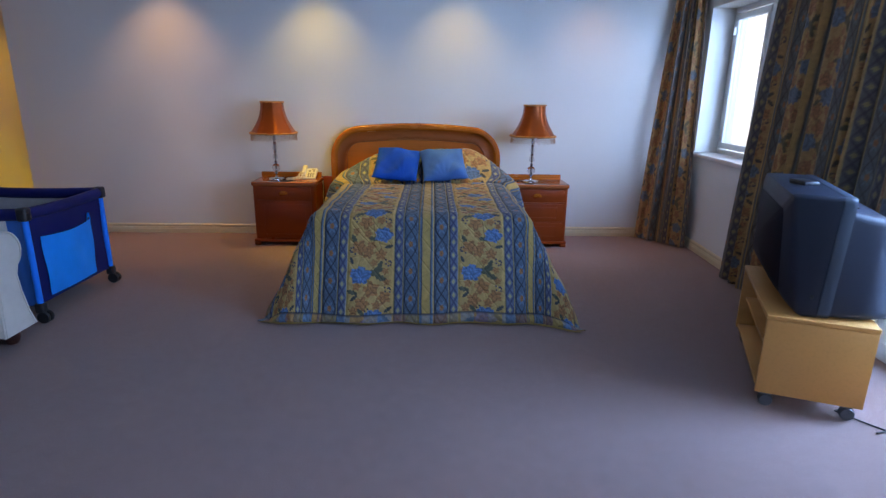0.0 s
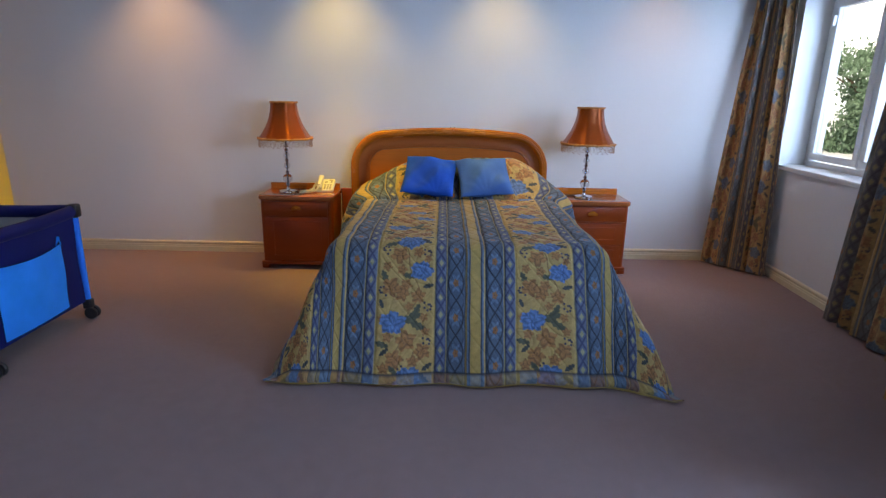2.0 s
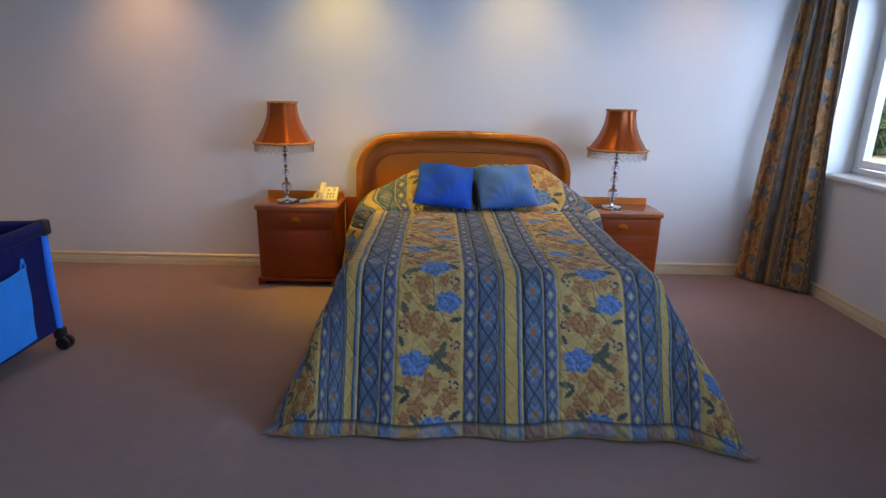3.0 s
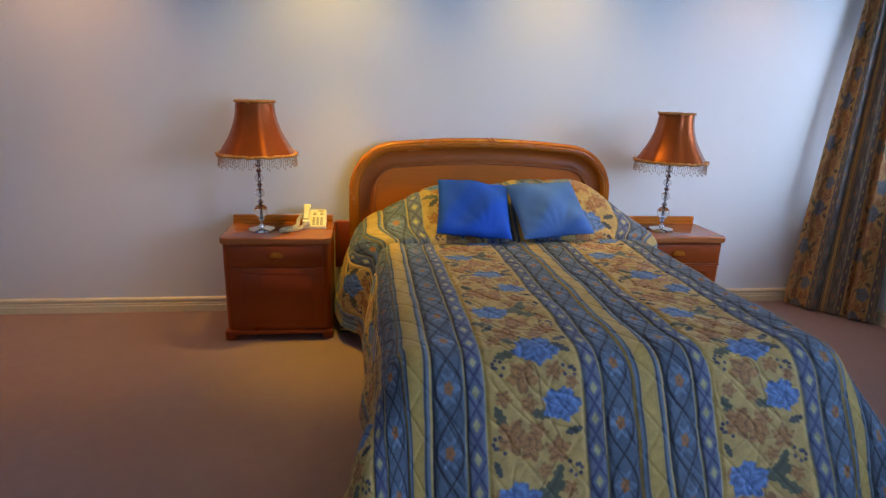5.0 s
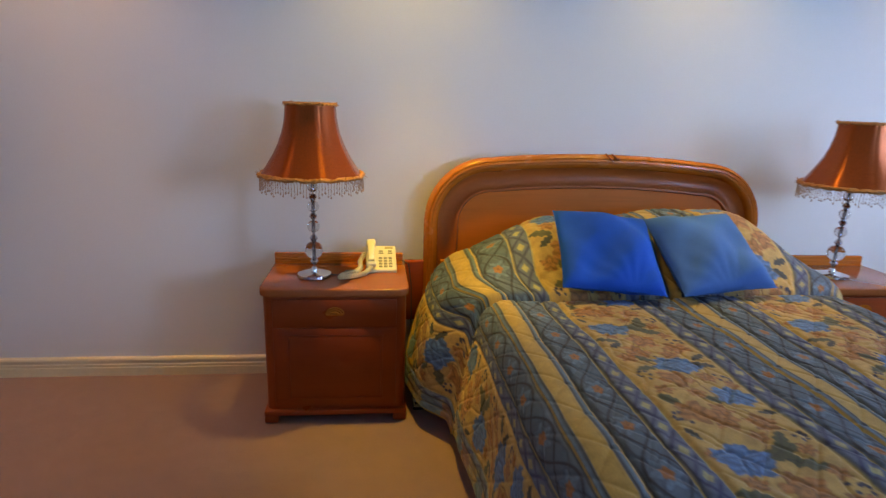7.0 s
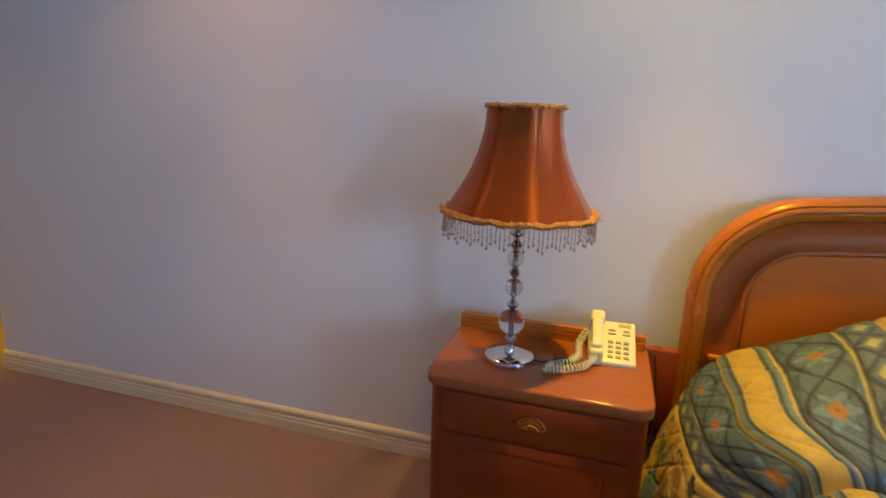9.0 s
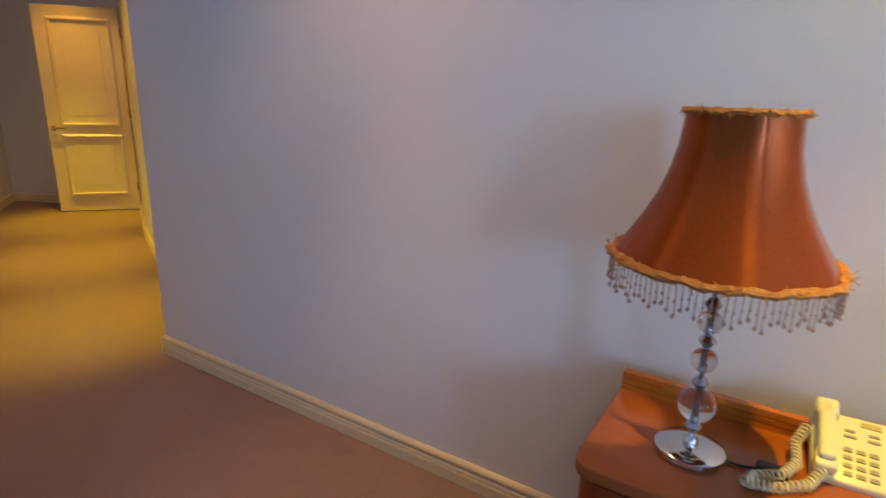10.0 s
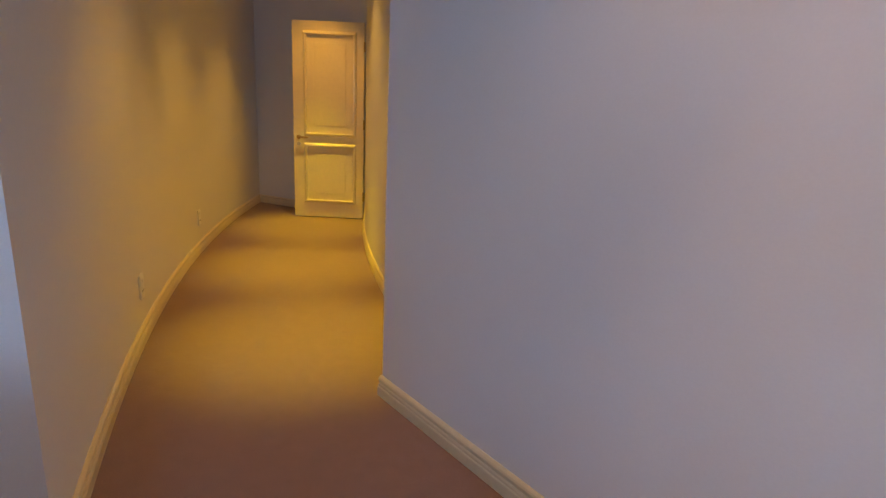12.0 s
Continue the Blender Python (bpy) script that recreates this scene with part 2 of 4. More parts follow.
def lathe(profile, steps=32, at=(0, 0, 0), bm=None):
    """A turned shape from (radius, height) pairs."""
    one = bmesh.new()
    rings = []
    for r, z in profile:
        rings.append([one.verts.new((at[0] + r * math.cos(math.tau * i / steps), at[1] + r * math.sin(math.tau * i / steps), at[2] + z)) for i in range(steps)])
    for a, b in zip(rings, rings[1:]):
        for i in range(steps):
            one.faces.new((a[i], a[(i + 1) % steps], b[(i + 1) % steps], b[i]))
    for ring in (rings[0], rings[-1]):
        if len(ring) > 2:
            one.faces.new(ring)
    bmesh.ops.remove_doubles(one, verts=one.verts, dist=1e-5)
    bmesh.ops.recalc_face_normals(one, faces=one.faces)
    return one if bm is None else join(bm, one)


def sweep(path, profile, bm=None, closed=False, up=Vector((0, 0, 1))):
    """Carries a flat profile of (sideways, up) pairs along a path; sideways is to the right of the way."""
    one = bmesh.new()
    n = len(path)
    rings = []
    for i, p in enumerate(path):
        a = path[i - 1] if i or closed else path[i]
        b = path[(i + 1) % n] if i < n - 1 or closed else path[i]
        d1 = (Vector(p) - Vector(a)).normalized() if (Vector(p) - Vector(a)).length > 1e-6 else (Vector(b) - Vector(p)).normalized()
        d2 = (Vector(b) - Vector(p)).normalized() if (Vector(b) - Vector(p)).length > 1e-6 else d1
        d = (d1 + d2).normalized()
        side = d.cross(up).normalized()
        k = 1 / max(0.3, math.sqrt((1 + d1.dot(d2)) / 2))
        rise = side.cross(d)
        rings.append([one.verts.new(Vector(p) + side * (u * k) + rise * w) for u, w in profile])
    m = len(profile)
    pairs = list(zip(rings, rings[1:])) + ([(rings[-1], rings[0])] if closed else [])
    for a, b in pairs:
        for i in range(m):
            one.faces.new((a[i], a[(i + 1) % m], b[(i + 1) % m], b[i]))
    if not closed:
        one.faces.new(rings[0])
        one.faces.new(rings[-1])
    bmesh.ops.recalc_face_normals(one, faces=one.faces)
    return one if bm is None else join(bm, one)


def tube(path, r, sides=8, bm=None, closed=False):
    prof = [(r * math.cos(math.tau * i / sides), r * math.sin(math.tau * i / sides)) for i in range(sides)]
    flat = max(abs(Vector(b).z - Vector(a).z) / max(1e-6, (Vector(b) - Vector(a)).length) for a, b in zip(path, path[1:]))
    return sweep(path, prof, bm, closed, Vector((0, 0, 1)) if flat < 0.95 else Vector((0.31, 0.95, 0.02)))


def grid(nu, nv, place, bm=None, thick=0.0):
    """A sheet of nu x nv cells; place(u, v) with u, v from 0 to 1."""
    one = bmesh.new()
    vs = [[one.verts.new(place(i / nu, j / nv)) for i in range(nu + 1)] for j in range(nv + 1)]
    for j in range(nv):
        for i in range(nu):
            one.faces.new((vs[j][i], vs[j][i + 1], vs[j + 1][i + 1], vs[j + 1][i]))
    if thick:
        one.normal_update()
        bmesh.ops.solidify(one, geom=one.faces[:], thickness=thick)
    return one if bm is None else join(bm, one)


def prism(outline, z0, z1, bm=None):
    """An upright block on a floor outline of (x, y) pairs."""
    one = bmesh.new()
    lo = [one.verts.new((x, y, z0)) for x, y in outline]
    hi = [one.verts.new((x, y, z1)) for x, y in outline]
    n = len(lo)
    one.faces.new(lo)
    one.faces.new(hi)
    for i in range(n):
        one.faces.new((lo[i], lo[(i + 1) % n], hi[(i + 1) % n], hi[i]))
    bmesh.ops.recalc_face_normals(one, faces=one.faces)
    return one if bm is None else join(bm, one)


# ---- large structure ----
ANG0, ANG_END, ANG_IN = -104.2, -124.9, -107.9
BED_CORNER = (-3.74, WALL_N)
ROOM_W, ROOM_S = -3.6, -7.6
corner_w = arc(R_OUT, ANG0)
hall_l = [arc(R_OUT, ANG0 + (ANG_END - ANG0) * i / 28) for i in range(29)]
hall_r = [arc(R_IN, ANG_IN + (-121.5 - ANG_IN) * i / 22) for i in range(23)]
end_l = hall_l[-1]
end_r = hall_r[-1] + Vector((0.02, 0.06, 0))


def xy(pts):
    return [(p[0], p[1]) for p in pts]


floor = grid(1, 1, lambda u, v: (-10 + u * 13.4, ROOM_S - 0.4 + v * 11.4, 0))
structure("floor", floor, CARPET, "worn mauve-brown cut-pile carpet across room and corridor")
structure("ceiling", box((-10, ROOM_S - 0.4, CEIL), (3.4, 3.4, CEIL + 0.2)), CEILING, "plain white painted plaster ceiling")

# the bed wall ends in a corner at the corridor, whose inner side is one long curve
outline = [(2.95, WALL_N), BED_CORNER] + xy(hall_r) + [(hall_r[-1].x + 0.3, hall_r[-1].y + 0.5), (2.95, 2.6)]
structure("wall_north", prism(outline, 0, CEIL), PAINT, "smooth off-white bedroom wall behind the bed")
outer = [arc(R_OUT + 0.15, ANG0 + (ANG_END - 1.2 - ANG0) * i / 28) for i in range(29)]
outline = xy(hall_l) + xy(reversed(outer)) + [(ROOM_W - 0.5, ROOM_S), (ROOM_W, ROOM_S)]
structure("wall_west", prism(outline, 0, CEIL), PAINT, "curved off-white corridor wall turning into the bedroom")
d_end = (end_r - end_l).normalized()
n_end = Vector((-d_end.y, d_end.x, 0))
e0, e1 = end_l - d_end * 0.2, end_r + d_end * 0.4
structure("wall_corridor_end", prism(xy([e0, e1, e1 + n_end * 0.15, e0 + n_end * 0.15]), 0, CEIL), PAINT, "plain wall closing the corridor")
structure("wall_south", box((-4.2, ROOM_S - 0.15, 0), (2.9, ROOM_S, CEIL)), PAINT, "plain off-white wall behind the viewer")

# window wall with two openings
WIN = (0.27, 1.80, 0.875, 2.13)
GLASSDOOR = (2.72, 4.45, 0.02, 2.15)
GARDENDOOR = (5.50, 7.00, 0.02, 2.15)
THICK = 0.32


def e_block(s0, s1, z0, z1, d0=0.0, d1=THICK, bevel=0.0):
    m = Matrix((( *ALONG, 0), (*OUT, 0), (0, 0, 1, 0), (0, 0, 0, 1))).transposed()
    m.translation = WALL_E
    return box((s0, d0, z0), (s1, d1, z1), bevel, 2, None, m)


bm = e_block(-0.1, WIN[0], 0, CEIL)
for s0, s1, z0, z1 in ((WIN[0], WIN[1], 0, WIN[2]), (WIN[0], WIN[1], WIN[3], CEIL), (WIN[1], GLASSDOOR[0], 0, CEIL),
                       (GLASSDOOR[0], GLASSDOOR[1], GLASSDOOR[3], CEIL), (GLASSDOOR[1], GARDENDOOR[0], 0, CEIL), (GARDENDOOR[0], GARDENDOOR[1], GARDENDOOR[3], CEIL), (GARDENDOOR[1], 7.9, 0, CEIL)):
    join(bm, e_block(s0, s1, z0, z1))
bmesh.ops.remove_doubles(bm, verts=bm.verts, dist=1e-4)
structure("wall_east", bm, PAINT, "thick off-white wall with a deep window recess")

SKIRT = [(0, 0), (0, 0.092), (0.004, 0.093), (0.012, 0.086), (0.015, 0.078), (0.014, 0.070), (0.010, 0.066), (0.010, 0.060), (0.0145, 0.056), (0.0155, 0.047), (0.013, 0.044), (0.0165, 0.041), (0.0175, 0.036), (0.0175, 0)]


def skirting(name, pts):
    return structure(name, sweep([Vector((p[0], p[1], 0)) for p in pts], SKIRT), TRIM, "cream moulded timber skirting board")


skirting("baseboard_north", [*reversed(hall_r), BED_CORNER, (2.60, WALL_N)])
skirting("baseboard_west", [(ROOM_W, ROOM_S + 0.02), *hall_l])
skirting("baseboard_end", [end_l, end_r - d_end * 0.3])
skirting("baseboard_east", [wall_e(0.0, 0, 0), wall_e(GLASSDOOR[0], 0, 0)])
skirting("baseboard_east_far", [wall_e(GLASSDOOR[1], 0, 0), wall_e(GARDENDOOR[0], 0, 0)])

# sun glare is put into this ground's pale colour
structure("ground", grid(1, 1, lambda u, v: (3.0 + u * 900, -450 + v * 900, -0.25)), GLARE_GROUND, "ground outside the window, coloured near white for sun glare")


# ---- window and glass door ----
def e_part(name, s0, s1, z0, z1, d0, d1, mat, parent, bevel=0.004, label=""):
    return part(name, e_block(s0, s1, z0, z1, d0, d1, bevel), mat, parent, label)


def window(name, opening, d, label, mullions, sash_gap):
    s0, s1, z0, z1 = opening
    w = tagged(new(name), label, "window", kind="structure")
    f = 0.045
    for a, b, c, e in ((s0, s1, z0, z0 + f), (s0, s1, z1 - f, z1), (s0, s0 + f, z0 + f, z1 - f), (s1 - f, s1, z0 + f, z1 - f)):
        e_part("frame", a, b, c, e, d, d + 0.07, WHITE, w)
    edges = [s0 + f] + mullions + [s1 - f]
    for m in mullions:
        e_part("mullion", m - 0.03, m + 0.03, z0 + f, z1 - f, d + 0.002, d + 0.068, WHITE, w)
    for a, b in zip(edges, edges[1:]):
        a, b, g = a + sash_gap, b - sash_gap, 0.05
        c, e = z0 + f + sash_gap, z1 - f - sash_gap
        sash = e_part("sash", a, b, c, c + g, d - 0.012, d + 0.04, WHITE, w)
        for q in ((a, b, e - g, e), (a, a + g, c + g, e - g), (b - g, b, c + g, e - g)):
            e_part("sash_bar", *q, d - 0.012, d + 0.04, WHITE, sash)
        pane = e_part("pane", a + g, b - g, c + g, e - g, d + 0.01, d + 0.016, PANE, sash, 0)
        pane.visible_shadow = False
    return w


win = window("window_1", WIN, 0.2, "white aluminium casement window in a deep plastered recess", [0.90, 1.30], 0.012)
e_part("window_sill", WIN[0] - 0.012, WIN[1] + 0.012, WIN[2] - 0.028, WIN[2] + 0.006, -0.02, 0.2, WHITE, win, 0.008)
e_part("catch", WIN[0] + 0.075, WIN[0] + 0.095, 1.90, 1.97, 0.165, 0.19, WHITE, win, 0.004)
glass_door = window("door_2", GLASSDOOR, 0.1, "white framed glass sliding door onto the garden", [3.58], 0.004)
window("door_3", GARDENDOOR, 0.1, "white framed glass door at the far end of the window wall", [6.25], 0.004)

# added emissive sheet in place of the bright distance
structure("backdrop", grid(24, 1, lambda u, v: (70 - 60 * u * u, -80 + u * 330, -2 + v * 90)), SKY_GLOW, "added glowing pale sheet standing for the overexposed view outside the windows")


def tree(x, y, z, h, spread, leaves, label):
    t = thing("tree", label, "tree", pose(x, y, z))
    rng = random.Random(7)
    part("trunk", sweep([Vector((0.02 * math.sin(k), 0.02 * k, h * 0.5 * k / 5)) for k in range(6)],
                        [(0.09 * math.cos(a), 0.09 * math.sin(a)) for a in [math.tau * i / 8 for i in range(8)]], None, False, Vector((0, 1, 0))), BARK, t)
    for k in range(7):
        a = math.tau * k / 7 + 0.3
        tip = Vector((math.cos(a) * spread * 0.7, math.sin(a) * spread * 0.7, h * (0.55 + 0.06 * k)))
        part("limb", tube([Vector((0, 0.08, h * 0.36)), tip * 0.5 + Vector((0, 0, h * 0.22)), tip], 0.03, 6), BARK, t)
    me = bpy.data.meshes.new("crown")
    clumps = [(rng.gauss(0, spread * 0.45), rng.gauss(0, spread * 0.45), h * rng.uniform(0.0, 0.84)) for _ in range(64)]
    vs, fs = [], []
    for _ in range(leaves):
        c = rng.choice(clumps)
        p = Vector((rng.gauss(c[0], 0.24), rng.gauss(c[1], 0.24), rng.gauss(c[2], 0.22)))
        m = Euler((rng.uniform(0, 6), rng.uniform(0, 6), rng.uniform(0, 6))).to_matrix()
        k = rng.uniform(0.06, 0.11)
        i = len(vs)
        vs += [p + m @ Vector(q) * k for q in ((-1, 0, 0), (0, -0.45, 0.1), (1, 0, 0), (0, 0.45, 0.1))]
        fs.append((i, i + 1, i + 2, i + 3))
    me.from_pydata(vs, [], fs)
    me.materials.append(LEAF)
    crown = new("crown", me)
    crown.parent = t
    return t


tree(14.0, 14.2, -0.25, 3.7, 2.0, 13000, "leafy green garden tree on the ground outside")


# ---- the printed cloth shared by quilt and curtains ----
def lerp(a, b, m):
    return a + (b - a) * m[..., None]


def cover(rgb, colour, mask):
    return lerp(rgb, np.array(colour), np.clip(mask, 0, 1))


CREAM, GROUND, BAND = (0.50, 0.330, 0.085), (0.53, 0.345, 0.105), (0.080, 0.128, 0.190)
NAVY_LINE, SKY, ORANGE = (0.012, 0.015, 0.030), (0.130, 0.215, 0.32), (0.36, 0.145, 0.045)
ROSE, BROWN, SAGE, DEEP = (0.062, 0.140, 0.31), (0.235, 0.098, 0.028), (0.085, 0.092, 0.05), (0.045, 0.05, 0.05)
PERIOD, REPEAT = 0.695, 0.69
ROSES = ((0.020, 0.0, 0.068, 0), (0.078, 0.170, 0.058, 1.3), (-0.062, 0.420, 0.066, 2.6))
BLOOMS = ((-0.035, 0.090, 0.052, 0), (-0.072, 0.250, 0.052, 1), (-0.020, 0.285, 0.040, 2), (0.062, 0.295, 0.042, 3), (0.005, 0.510, 0.056, 4), (0.085, 0.565, 0.046, 5), (-0.050, 0.595, 0.050, 1.5),
          (0.040, 0.610, 0.034, 2.5), (-0.095, 0.150, 0.028, 0.7), (0.100, 0.470, 0.026, 3.7), (0.020, 0.345, 0.026, 4.4), (0.062, 0.075, 0.032, 1.1), (-0.085, 0.490, 0.030, 2.2), (0.000, 0.240, 0.034, 0.4), (-0.100, 0.640, 0.032, 3.1),
          (0.090, 0.400, 0.026, 5.2), (-0.020, 0.165, 0.030, 1.9), (0.110, 0.110, 0.024, 0.2), (-0.118, 0.400, 0.022, 4.0))
LEAVES = ((0.030, 0.400, 0.052, -0.4), (0.062, 0.440, 0.044, 0.5), (0.055, 0.365, 0.036, -1.1), (-0.105, 0.200, 0.036, 1.1), (-0.112, 0.525, 0.036, 0.3), (-0.100, 0.560, 0.028, -0.7),
          (0.098, 0.000, 0.032, 0.6), (-0.072, 0.020, 0.040, -0.3), (-0.060, 0.640, 0.034, 0.9), (0.110, 0.640, 0.030, -0.6), (0.015, 0.195, 0.034, 0.2), (-0.120, 0.330, 0.024, 1.2), (0.112, 0.245, 0.028, -0.2))
SPRIGS = ((0.112, 0.075), (-0.108, 0.060), (0.115, 0.345), (-0.118, 0.270), (0.112, 0.515), (-0.015, 0.660))


def cloth_print(u, v):
    """Linear colours of the printed stripe cloth at u metres across and v metres along."""
    wob = 0.0012 * np.sin(v * 31 + u * 17)
    f = ((u + wob) / PERIOD) % 1.0
    g = np.minimum(f, 1 - f) * PERIOD
    rgb = np.broadcast_to(np.array(BAND), (*u.shape, 3)).copy()
    soft = 0.003
    # broad cream stripe between fine blue and yellow lines
    rgb = cover(rgb, CREAM, (0.0265 - g) / soft)
    rgb = cover(rgb, (0.36, 0.23, 0.06), (1 - np.abs(g - 0.019) / 0.0025) * 0.6)
    rgb = cover(rgb, SKY, 1.2 - np.abs(g - 0.0375) / 0.0035)
    rgb = cover(rgb, CREAM, 1.3 - np.abs(g - 0.0455) / 0.0045)
    for at in (0.0290, 0.0520):
        rgb = cover(rgb, NAVY_LINE, 1.1 - np.abs(g - at) / 0.0032)
    # chain of ovals, each holding a petalled medallion
    cell = REPEAT / 4
    du = g - 0.097
    dv = ((v + 0.03 * np.sign(f - 0.5)) % cell) - cell / 2
    inside = np.abs(du) < 0.0425
    rad = np.hypot(du * 1.25, dv * 0.85)
    th = np.arctan2(dv * 0.85, du * 1.25)
    petal = 0.043 * (0.84 + 0.18 * np.cos(6 * th))
    rgb = cover(rgb, SKY, inside * np.clip((petal - rad) / soft, 0, 1) * (0.8 + 0.2 * np.cos(12 * th + rad * 180)))
    rgb = cover(rgb, (0.045, 0.075, 0.15), inside * (1 - np.abs(rad - petal) / 0.004) * 0.7)
    for sway in (0.0, math.pi / 2):
        wave = 0.038 * np.cos(math.pi * dv / cell + sway)
        rgb = cover(rgb, NAVY_LINE, inside * (1.3 - np.abs(np.abs(du) - np.abs(wave)) / 0.0046) * (1.0 if sway == 0 else 0.45))
    rgb = cover(rgb, ORANGE, (0.0195 * (0.9 + 0.12 * np.cos(5 * th)) - rad) / soft)
    rgb = cover(rgb, (0.10, 0.04, 0.02), (0.005 - rad) / 0.003 * 0.7)
    # lattice of crossed ribbons with pale diamonds
    lu, lcell = g - 0.1725, REPEAT / 8
    lv = (v % lcell) - lcell / 2
    inl = np.abs(lu) < 0.0255
    dia = np.abs(lu) / 0.0255 + np.abs(lv) / (lcell / 2)
    rgb = cover(rgb, (0.115, 0.150, 0.23), inl * 1.0)
    rgb = cover(rgb, (0.42, 0.39, 0.20), inl * np.clip((0.50 - dia) / 0.12, 0, 1))
    rgb = cover(rgb, (0.035, 0.045, 0.125), inl * (1.25 - np.abs(dia - 1.0) / 0.24))
    for at in (0.1435, 0.2015):
        rgb = cover(rgb, (0.46, 0.36, 0.14), 1.2 - np.abs(g - at) / 0.0034)
        rgb = cover(rgb, NAVY_LINE, 1 - np.abs(g - at - 0.0048) / 0.003)
    # broad band of roses
    on = g > 0.2035
    fu, fv = ((f - 0.5) * PERIOD)[on], (v % REPEAT)[on]
    art = np.broadcast_to(np.array(GROUND), (*fu.shape, 3)).copy()

    def off(y):
        return (fv - y + REPEAT / 2) % REPEAT - REPEAT / 2

    stem = np.abs(fu + 0.055 * np.cos(fv * math.tau / REPEAT + 0.8) - 0.015 * np.sin(fv * math.tau / REPEAT * 3))
    art = cover(art, (0.22, 0.115, 0.04), 1.1 - stem / 0.0045)
    tint = np.sin(fu * 60 + 2 * np.sin(fv * 23)) * np.sin(fv * 41 + 1.5 * np.sin(fu * 37))
    art = cover(art, (0.38, 0.235, 0.075), np.clip(tint - 0.25, 0, 0.5))
    for x, y, r, a in LEAVES:
        lx, ly = (fu - x) * math.cos(a) + off(y) * math.sin(a), -(fu - x) * math.sin(a) + off(y) * math.cos(a)
        jag = 1 + 0.22 * np.sin(lx / r * 11)
        m = 1 - np.hypot(lx / r, ly / (r * 0.42 * jag))
        art = cover(art, SAGE if r > 0.032 else DEEP, m / 0.12)
        art = cover(art, (0.15, 0.16, 0.09), (m > 0.1) * (1 - np.abs(np.sin(lx / r * 7 + np.abs(ly) / r * 9)) / 0.25) * 0.5)
        art = cover(art, DEEP, (m > 0) * (1 - np.abs(ly) / 0.003) * 0.8)
    for x, y in SPRIGS:
        for k in range(7):
            a = 0.9 * k + x * 40
            rr = np.hypot(fu - x - (0.006 + 0.003 * k) * math.cos(a), off(y) - (0.007 + 0.004 * k) * math.sin(a))
            art = cover(art, (0.035, 0.038, 0.075), (0.0075 - rr) / 0.003)
    for x, y, r, p in BLOOMS:
        rr, tt = np.hypot(fu - x, off(y)), np.arctan2(off(y), fu - x)
        edge = r * (0.86 + 0.15 * np.sin(5 * tt + p) + 0.06 * np.sin(11 * tt))
        tone = 0.85 + 0.45 * np.sin(rr / r * 9 + 2.4 * np.sin(3 * tt + p))
        art = lerp(art, np.array(BROWN) * (0.7 + tone[..., None]), np.clip((edge - rr) / 0.006, 0, 1) * 0.92)
        art = cover(art, (0.09, 0.038, 0.014), (rr < edge) * (1 - np.abs(np.sin(rr / r * 5 + 1.6 * np.sin(3 * tt + p))) / 0.25) * 0.75)
    for x, y, r, p in ROSES:
        rr, tt = np.hypot((fu - x) * 0.9, off(y) * 1.08), np.arctan2(off(y), fu - x)
        edge = r * (0.88 + 0.08 * np.sin(5 * tt + p) + 0.06 * np.sin(9 * tt + 2 * p) + 0.04 * np.sin(17 * tt))
        tone = 0.8 + 0.42 * np.sin(rr / r * 12 + 2.6 * np.sin(4 * tt + 2 * p) + 1.2 * np.sin(7 * tt))
        art = lerp(art, np.array(ROSE) * (0.5 + tone[..., None]), np.clip((edge - rr) / 0.005, 0, 1))
        art = cover(art, (0.022, 0.045, 0.12), (rr < edge) * (1 - np.abs(np.sin(rr / r * 6.5 + 1.8 * np.sin(3 * tt + 2 * p))) / 0.2) * 0.6)
        art = cover(art, (0.22, 0.31, 0.44), (rr < edge) * (1 - np.abs(np.sin(rr / r * 8.5 + 2.1 * np.sin(4 * tt + p) + 0.8)) / 0.16) * 0.5)
    rgb[on] = art
    brush = 0.5 * np.sin(u * 310 + 3 * np.sin(v * 170)) * np.sin(v * 270 + 2 * np.sin(u * 210)) + 0.5 * np.sin(u * 83 + 2 * np.sin(v * 61)) * np.sin(v * 97)
    return np.clip(rgb * (1 + 0.16 * brush[..., None]), 0, 1)


def printed_sheet(name, us, vs, place, colours, mat, parent=None, thick=0.012):
    """A cloth sheet over the unfolded metres us x vs, laid out by place(U, V), with its print in the colour layer."""
    U, V = np.meshgrid(us, vs)
    co = place(U, V)
    nv, nu = U.shape
    idx = np.arange(nu * nv).reshape(nv, nu)
    quads = np.stack([idx[:-1, :-1], idx[:-1, 1:], idx[1:, 1:], idx[1:, :-1]], -1).reshape(-1, 4)
    me = bpy.data.meshes.new(name)
    me.from_pydata(co.reshape(-1, 3).tolist(), [], quads.tolist())
    layer = me.color_attributes.new("print", "FLOAT_COLOR", "POINT")
    rgba = np.concatenate([colours(U, V).reshape(-1, 3), np.ones((nu * nv, 1))], 1)
    layer.data.foreach_set("color", rgba.astype(np.float32).ravel())
    me.materials.append(mat)
    me.shade_smooth()
    ob = new(name, me)
    ob.parent = parent
    return ob


# ---- bed ----
bed = thing("bed", "double bed with arched orange-brown wooden headboard against the wall", "bed")


